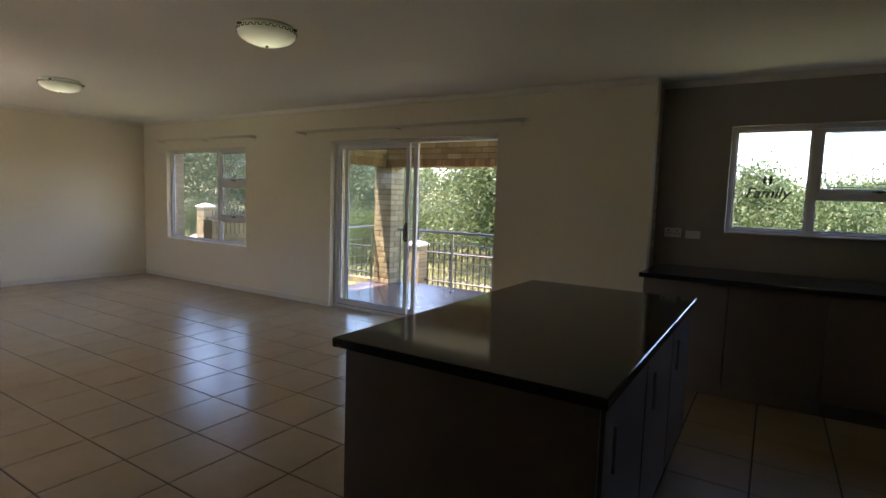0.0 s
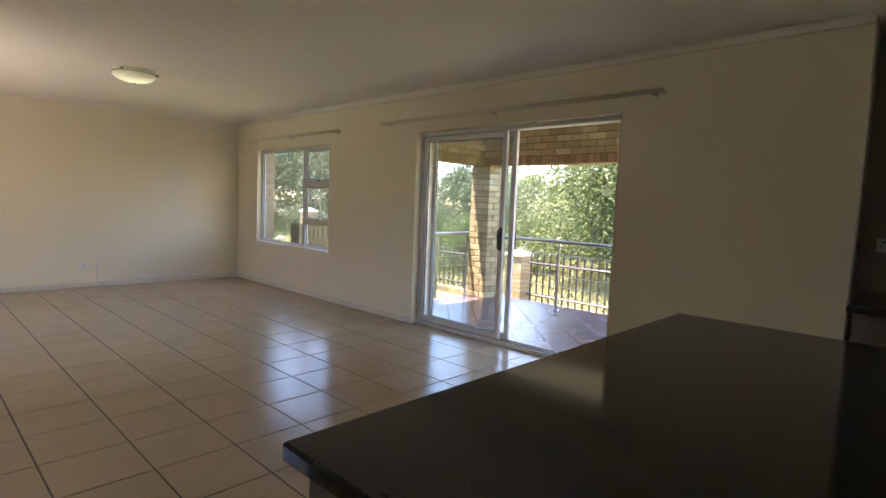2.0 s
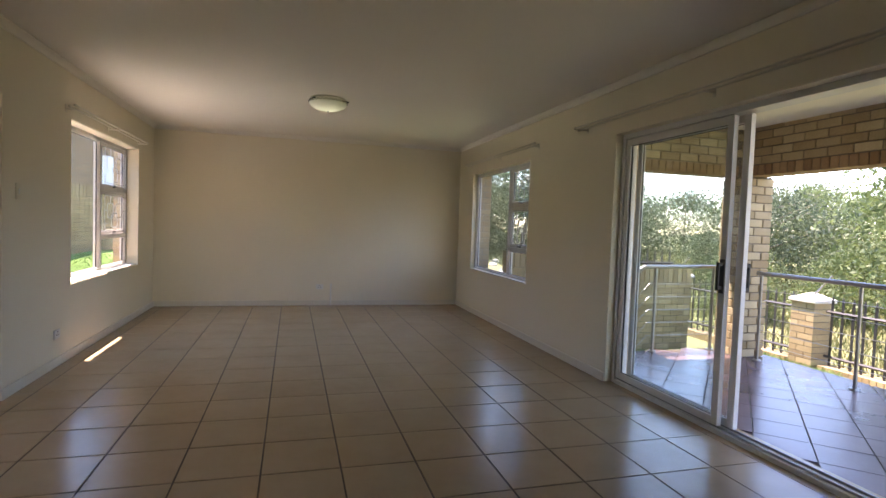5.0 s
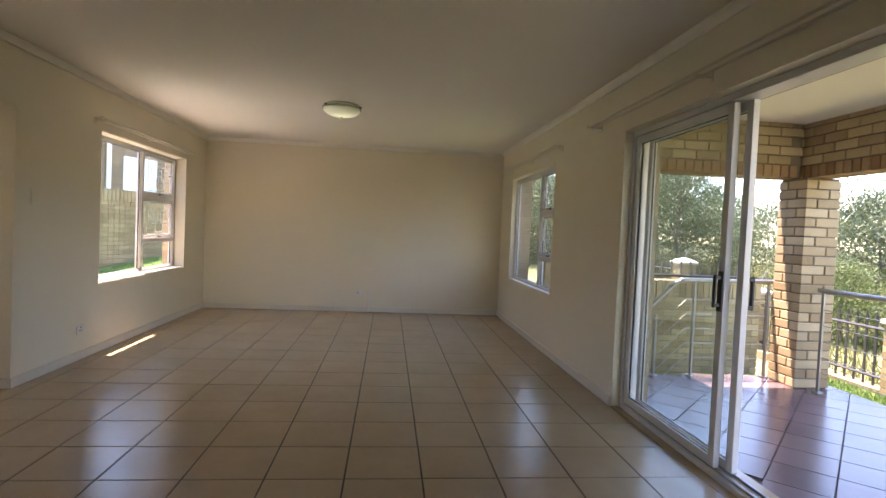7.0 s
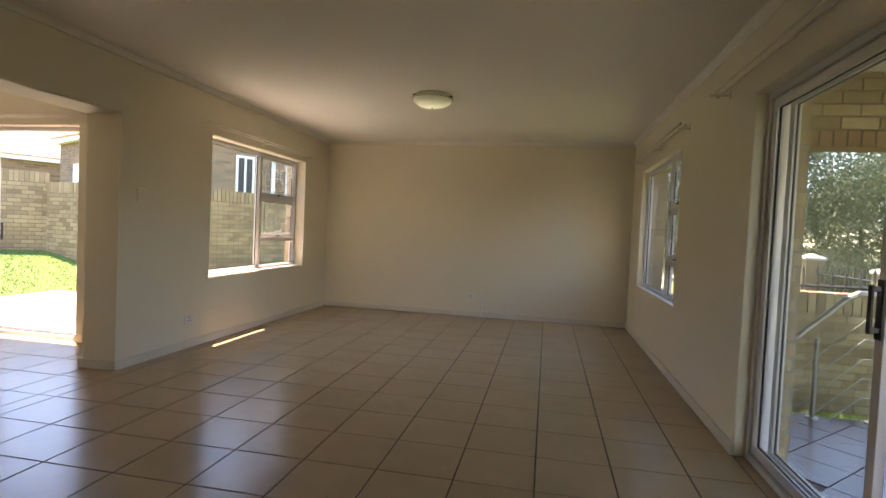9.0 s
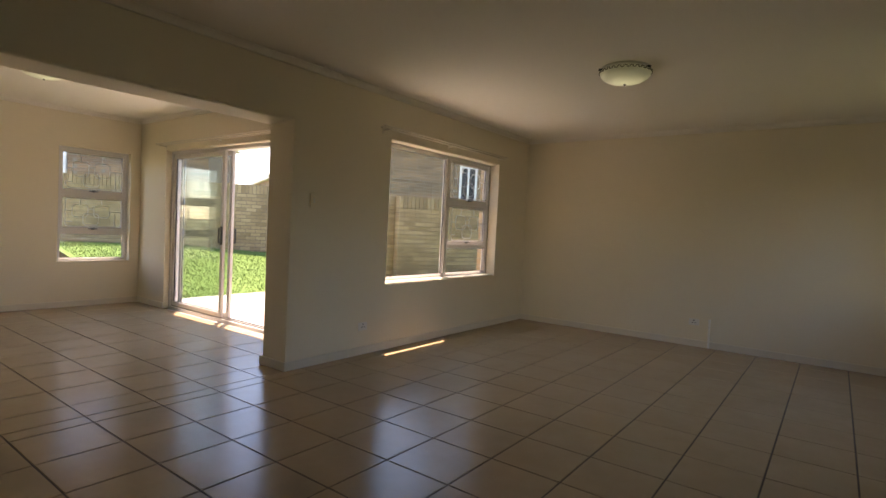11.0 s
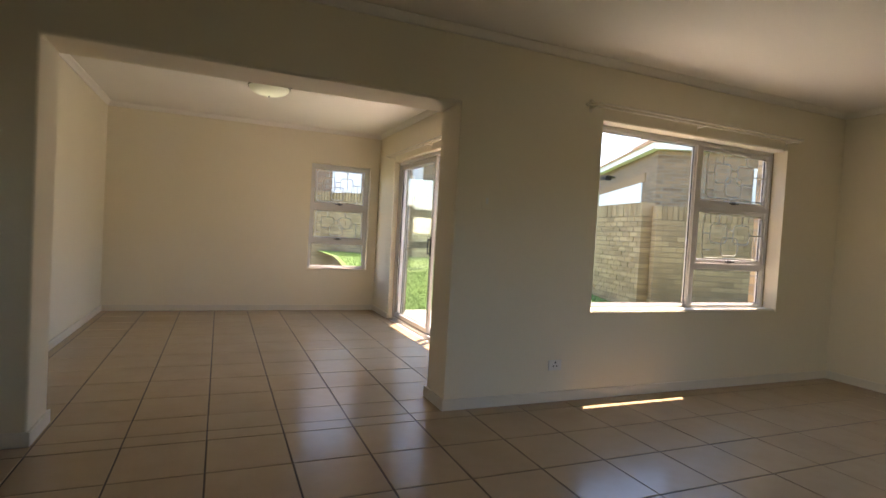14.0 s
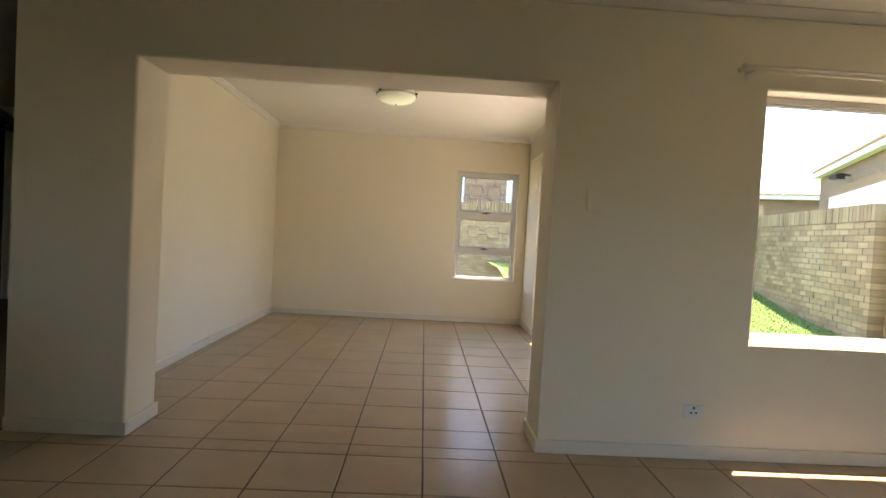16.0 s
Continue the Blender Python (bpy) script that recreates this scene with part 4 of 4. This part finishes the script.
def tree(seed, height, radius, material, label, n_clumps=90, per=90, leaf=0.11, low=0.25):
    rng = random.Random(seed)
    e = empty("tree", label, "tree", (0, 0, 0), "garden trees")
    bm = bmesh.new()

    def limb(a, b, r0, r1):
        a, b = Vector(a), Vector(b)
        d = b - a
        bmesh.ops.create_cone(bm, cap_ends=False, segments=8, radius1=r0, radius2=r1, depth=d.length, matrix=Matrix.Translation((a + b) / 2) @ d.to_track_quat("Z", "Y").to_matrix().to_4x4())

    p = Vector((0, 0, -0.2))
    r = height * 0.022
    for k in range(4):
        q = p + Vector((rng.uniform(-0.12, 0.12) * height * 0.3, rng.uniform(-0.12, 0.12) * height * 0.3, height * 0.2))
        limb(p, q, r, r * 0.75)
        if k:
            for i in range(3):
                a = rng.uniform(0, 6.28)
                m = q + Vector((math.cos(a) * radius * 0.45, math.sin(a) * radius * 0.45, height * rng.uniform(0.08, 0.16)))
                limb(q, m, r * 0.5, r * 0.25)
                limb(m, m + Vector((math.cos(a + 0.5) * radius * 0.35, math.sin(a + 0.5) * radius * 0.35, height * 0.1)), r * 0.25, r * 0.08)
        p, r = q, r * 0.75
    part("trunk", bm, M_BARK, e, smooth=True)
    leaf_cloud("crown", seed, height, radius, n_clumps, per, leaf, material, e, low)
    return e


t_big = tree(3, 5.4, 2.5, M_LEAF, "large leafy tree with bright green crown", 190, 190, 0.06, 0.14)
t_gum = tree(5, 5.6, 2.6, M_LEAF2, "tall grey-green gum tree with open crown", 110, 110, 0.065, 0.32)
t_bush = tree(8, 3.2, 2.2, M_LEAF, "dense round green bush tree", 110, 150, 0.06, 0.05)
t_bush2 = tree(11, 3.4, 2.4, M_LEAF2, "dark green scrubby bush tree", 110, 140, 0.06, 0.05)


def set_at(t, x, y, rz, s):
    t.matrix_basis = pose(x, y, ground_z(x, y), 0, 0, rz) @ Matrix.Scale(s, 4)


set_at(t_big, -5.5, 15.0, 0, 1.0)
set_at(t_gum, -20.0, 12.5, 0, 1.0)
set_at(t_bush, 0.2, 19.0, 0, 1.0)
set_at(t_bush2, -14.5, 19.0, 0, 1.0)


def more(t, rows):
    for x, y, rz, s in rows:
        c = copy_thing(t, Matrix.Identity(4))
        c.matrix_basis = pose(x, y, ground_z(x, y), 0, 0, rz) @ Matrix.Scale(s, 4)


more(t_big, [(-3.6, 14.6, 70, 0.95), (-7.4, 19.0, 140, 0.9), (-4.6, 18.5, 33, 1.1)])
more(t_gum, [(-24.0, 9.0, 80, 1.0), (-17.5, 14.5, 160, 0.75), (-27, 15, 200, 1.15), (-30, 9, 30, 1.25), (-6.5, 21, 90, 1.2), (-26, 5.5, 20, 1.1), (-21.0, 15.5, 250, 0.85)])
more(t_bush, [(3.2, 19.5, 40, 0.9), (1.8, 17.0, 100, 0.8), (-11.5, 22, 150, 0.9), (6.5, 20, 190, 0.95), (-16.5, 27, 220, 1.0), (-1.8, 18.5, 260, 0.95), (-8.9, 15.8, 300, 0.5), (-22, 30, 30, 1.1), (1.0, 25, 200, 1.0), (5.0, 26, 20, 1.05), (-9.5, 13.2, 10, 0.45), (9.0, 24, 80, 1.0)])
more(t_bush2, [(-18.0, 23.0, 60, 0.95), (-19.5, 17.0, 120, 0.75), (-22.5, 13.5, 180, 0.9), (-24, 24, 240, 1.0), (-12, 27, 300, 1.0), (-21.5, 10.5, 20, 0.8), (-25.5, 12, 70, 1.0), (-17, 13.0, 10, 0.4), (-30, 20, 10, 1.2), (-36, 28, 100, 1.4), (-26, 36, 40, 1.3), (-16, 38, 10, 1.3), (-6, 38, 77, 1.4), (4, 36, 200, 1.3), (12, 32, 100, 1.3), (-33, 13, 300, 1.4), (-36, 6, 0, 1.5), (-13.5, 16.0, 50, 0.5)])

# rocks on the slope beyond the garden wall
rng = random.Random(4)
for k in range(26):
    x, y = rng.uniform(-19, -13), rng.uniform(7.5, 13)
    bm = bmesh.new()
    bmesh.ops.create_icosphere(bm, subdivisions=2, radius=rng.uniform(0.12, 0.4))
    for v in bm.verts:
        v.co *= 0.75 + 0.5 * noise.noise(v.co * 4 + Vector((k, 0, 0)))
        v.co.z *= 0.6
    r = link_bm("rock", bm, M_STONE)
    r.location = (x, y, ground_z(x, y) + 0.03)
    tagged(r, "pale weathered rock lying in dry grass", "rock", "rocks")


# ---- grass blades ----
def blades(name, label, seed, n, x0, y0, x1, y1, z, high, mat_, free=()):
    rg = np.random.default_rng(seed)
    px, py = rg.uniform(x0, x1, n), rg.uniform(y0, y1, n)
    keep = np.ones(n, bool)
    for a, b, c, d in free:
        keep &= ~((px > a) & (px < c) & (py > b) & (py < d))
    px, py = px[keep], py[keep]
    n = len(px)
    a = rg.uniform(0, 6.28, n)
    h = high * rg.uniform(0.5, 1.3, n)
    w = 0.006 + high * 0.05
    zz = np.array([z(i, j) if callable(z) else z for i, j in zip(px, py)])
    p0 = np.stack([px - w * np.cos(a), py - w * np.sin(a), zz], 1)
    p1 = np.stack([px + w * np.cos(a), py + w * np.sin(a), zz], 1)
    p2 = np.stack([px + rg.normal(0, 0.35, n) * h, py + rg.normal(0, 0.35, n) * h, zz + h], 1)
    v = np.stack([p0, p1, p2], 1).reshape(-1, 3)
    me = bpy.data.meshes.new(name)
    me.from_pydata(v.tolist(), [], np.arange(len(v)).reshape(-1, 3).tolist())
    me.materials.append(mat_)
    return tagged(new(name, me), label, "grass", kind="stuff")


M_DRY = mottled("dry_blade", (0.10, 0.125, 0.035), (0.26, 0.24, 0.10), 0.4, 0.8, rand="island")
blades("grass", "short mown green lawn grass", 1, 90000, -11.5, -12, -5.2, 1.3, lawn_z, 0.028, M_BLADE, [(-7.95, -3.0, -5, 1.45)])
blades("grass", "short green lawn grass beside patio", 2, 12000, -6.58, 6.36, -5.0, 10.25, -0.48, 0.06, M_BLADE)
blades("field_grass", "long half-dry field grass beyond fence", 3, 70000, -26, 10.7, 6, 24, ground_z, 0.16, M_DRY)


# ---- patio brickwork, brick by brick ----
def block_mesh(name, sx, sy, sz, material, bevel=0.004):
    bm = bmesh.new()
    bmesh.ops.create_cube(bm, size=1.0, matrix=Matrix.Diagonal((sx, sy, sz, 1)))
    bmesh.ops.bevel(bm, geom=list(bm.edges), offset=bevel, segments=1, affect="EDGES")
    me = bpy.data.meshes.new(name)
    bm.to_mesh(me)
    bm.free()
    me.materials.append(material)
    return me


def piece(name, me, parent, m):
    p = new(name, me)
    p.parent = parent
    p.matrix_basis = m
    return p


rng = random.Random(9)
ME_BRICK = block_mesh("brick", 0.222, 0.106, 0.074, M_BRICK)
ME_SOLD = block_mesh("brick", 0.074, 0.106, 0.108, M_BRICK_S)
CX, CY, CW = -4.67, 8.21, 0.34
col = empty("brick_column", "square yellow face-brick column carrying patio roof", "column", (CX, CY, Z_P), kind="structure")
core = boxm(-CW / 2 + 0.012, -CW / 2 + 0.012, 0, CW / 2 - 0.012, CW / 2 - 0.012, 1.92)
part("mortar", core, M_MORTAR, col)
for k in range(22):
    z = 0.045 + 0.0865 * k
    for sgn in (0, 1, 2, 3):
        turn = Matrix.Rotation(math.pi / 2 * sgn + (math.pi if k % 2 else 0), 4, "Z")
        off = -0.059 if k % 2 == 0 else 0.059
        m = turn @ Matrix.Translation((off + rng.uniform(-0.0015, 0.0015), -CW / 2 + 0.053, 0))
        piece("brick", ME_BRICK, col, Matrix.Translation((0, 0, z)) @ m)


def beam(axis, u0, u1, v0, v1, label):
    e = empty("brick_beam", label, "beam", place(axis, u0, (v0 + v1) / 2, 1.9), kind="structure")
    mv = Matrix.Translation(-e.location)
    bm = bmesh.new()
    a, b = place(axis, u0, v0 + 0.012, 1.905), place(axis, u1, v1 - 0.012, 2.42)
    box(bm, *a, *b)
    bm.transform(mv)
    part("mortar", bm, M_MORTAR, e)
    rot = Matrix.Identity(4) if axis == "x" else Matrix.Rotation(math.pi / 2, 4, "Z")
    faces = (v0 + 0.053, v1 - 0.053)
    u = u0 + 0.04
    while u < min(u1, u0 + 3.6):
        for f in faces:
            piece("brick", ME_SOLD, e, Matrix.Translation(Vector(place(axis, u, f, 1.957)) - e.location) @ rot)
        u += 0.0845
    for k in range(5):
        u = u0 + (0.111 if k % 2 == 0 else 0.226)
        while u + 0.11 < min(u1, u0 + 3.6) + 0.05:
            for f in faces:
                piece("brick", ME_BRICK, e, Matrix.Translation(Vector(place(axis, u, f + rng.uniform(-0.0015, 0.0015), 2.060 + 0.0855 * k)) - e.location) @ rot)
            u += 0.232
    return e


beam("x", -4.86, -0.45, 8.09, 8.33, "yellow brick beam with soldier course over patio edge")
beam("y", Y_NO + 0.02, 8.07, -4.86, -4.62, "yellow brick beam with soldier course at patio end")

# ---- floors, tile by tile ----
P = 0.395
X0T, Y0T = -2.355, 4.53


def tile_floor(name, x0, x1, y0, y1, label, cap=300):
    slab = tagged(link_bm(name, boxm(x0, y0, -0.12, x1, y1, -0.003), M_GROUT), label, "floor", kind="structure")
    full = block_mesh("tile", P - 0.008, P - 0.008, 0.012, M_TILE, 0.002)
    rest, n = [], 0
    i0, i1 = math.floor((x0 - X0T) / P), math.ceil((x1 - X0T) / P)
    j0, j1 = math.floor((y0 - Y0T) / P), math.ceil((y1 - Y0T) / P)
    for i in range(i1 - 1, i0 - 1, -1):
        for j in range(j0, j1):
            a, b = max(X0T + i * P, x0), min(X0T + (i + 1) * P, x1)
            c, d = max(Y0T + j * P, y0), min(Y0T + (j + 1) * P, y1)
            if b - a < 0.03 or d - c < 0.03:
                continue
            m = Matrix.Translation(((a + b) / 2, (c + d) / 2, -0.006 + rng.uniform(-0.0004, 0.0004))) @ Euler((rng.uniform(-0.0012, 0.0012), rng.uniform(-0.0012, 0.0012), 0)).to_matrix().to_4x4()
            if b - a > P - 0.001 and d - c > P - 0.001 and n < cap:
                piece("tile", full, slab, m)
                n += 1
            else:
                rest.append((m, b - a - 0.008, d - c - 0.008, 0.012))
    tagged(boxes_mesh("cut_tiles", rest, M_TILE_J, slab), kind="stuff")


tile_floor("floor", X_W, X_K, Y_S, Y_N, "beige ceramic floor tiles with dark grout lines")
tile_floor("floor_dining", X_RW - 0.002, X_RE, Y_RS, Y_S - 0.001, "beige ceramic floor tiles with dark grout lines")
tile_floor("floor_kitchen", X_K + 0.001, 3.0, Y_RS, Y_K, "beige ceramic kitchen floor tiles with dark grout", 150)
tile_floor("floor_hall", X_RE + 0.221, X_K, Y_RS, Y_S - 0.001, "beige ceramic hall floor tiles with dark grout", 30)
tagged(link_bm("door_threshold", boxm(SD[0], Y_N + 0.004, -0.12, SD[1], Y_NO, -0.001), M_TILE_J), "tiled door threshold", "threshold", kind="structure")
tagged(link_bm("door_threshold_dining", boxm(X_RW - 0.24, RD[0], -0.12, X_RW - 0.003, RD[1], -0.012), M_PAVE), "concrete door threshold", "threshold", kind="structure")

PT = 0.3195
slab = empty("patio_tiles", "glossy terracotta patio tiles laid diagonally", "floor tiles", (-4.98, Y_NO, Z_P), kind="structure")
ME_PT = block_mesh("tile", PT - 0.006, PT - 0.006, 0.012, M_PTILE, 0.002)
c45 = math.sqrt(0.5)
for i in range(-30, 30):
    for j in range(-30, 40):
        p, q = 3.66 * c45 + (i + 0.5) * PT, 11.0 * c45 + (j + 0.5) * PT
        x, y = (p - q) * c45, (p + q) * c45
        lim = PT * c45
        if not (-4.98 + 0.02 < x < -0.9 and Y_NO < y < 8.48 - 0.02):
            continue
        if -4.98 + lim < x and Y_NO + lim < y < 8.48 - lim:
            piece("tile", ME_PT, slab, Matrix.Translation(Vector((x, y, Z_P - 0.006)) - slab.location) @ Matrix.Rotation(math.pi / 4, 4, "Z"))
        else:
            bm = bmesh.new()
            pts = [Vector((x + lim * a * 0.98, y + lim * b * 0.98, Z_P)) for a, b in ((1, 0), (0, 1), (-1, 0), (0, -1))]
            bm.faces.new([bm.verts.new(v) for v in pts])
            for co, no in (((-4.98, 0, 0), (-1, 0, 0)), ((0, Y_NO + 0.005, 0), (0, -1, 0)), ((0, 8.48, 0), (0, 1, 0))):
                bmesh.ops.bisect_plane(bm, geom=bm.verts[:] + bm.edges[:] + bm.faces[:], plane_co=co, plane_no=no, clear_outer=True)
            if bm.faces:
                r = bmesh.ops.extrude_face_region(bm, geom=bm.faces[:])
                for v in r["geom"]:
                    if isinstance(v, bmesh.types.BMVert):
                        v.co.z -= 0.011
                bm.transform(Matrix.Translation(-slab.location))
                part("tile", bm, M_PTILE, slab)
            else:
                bm.free()
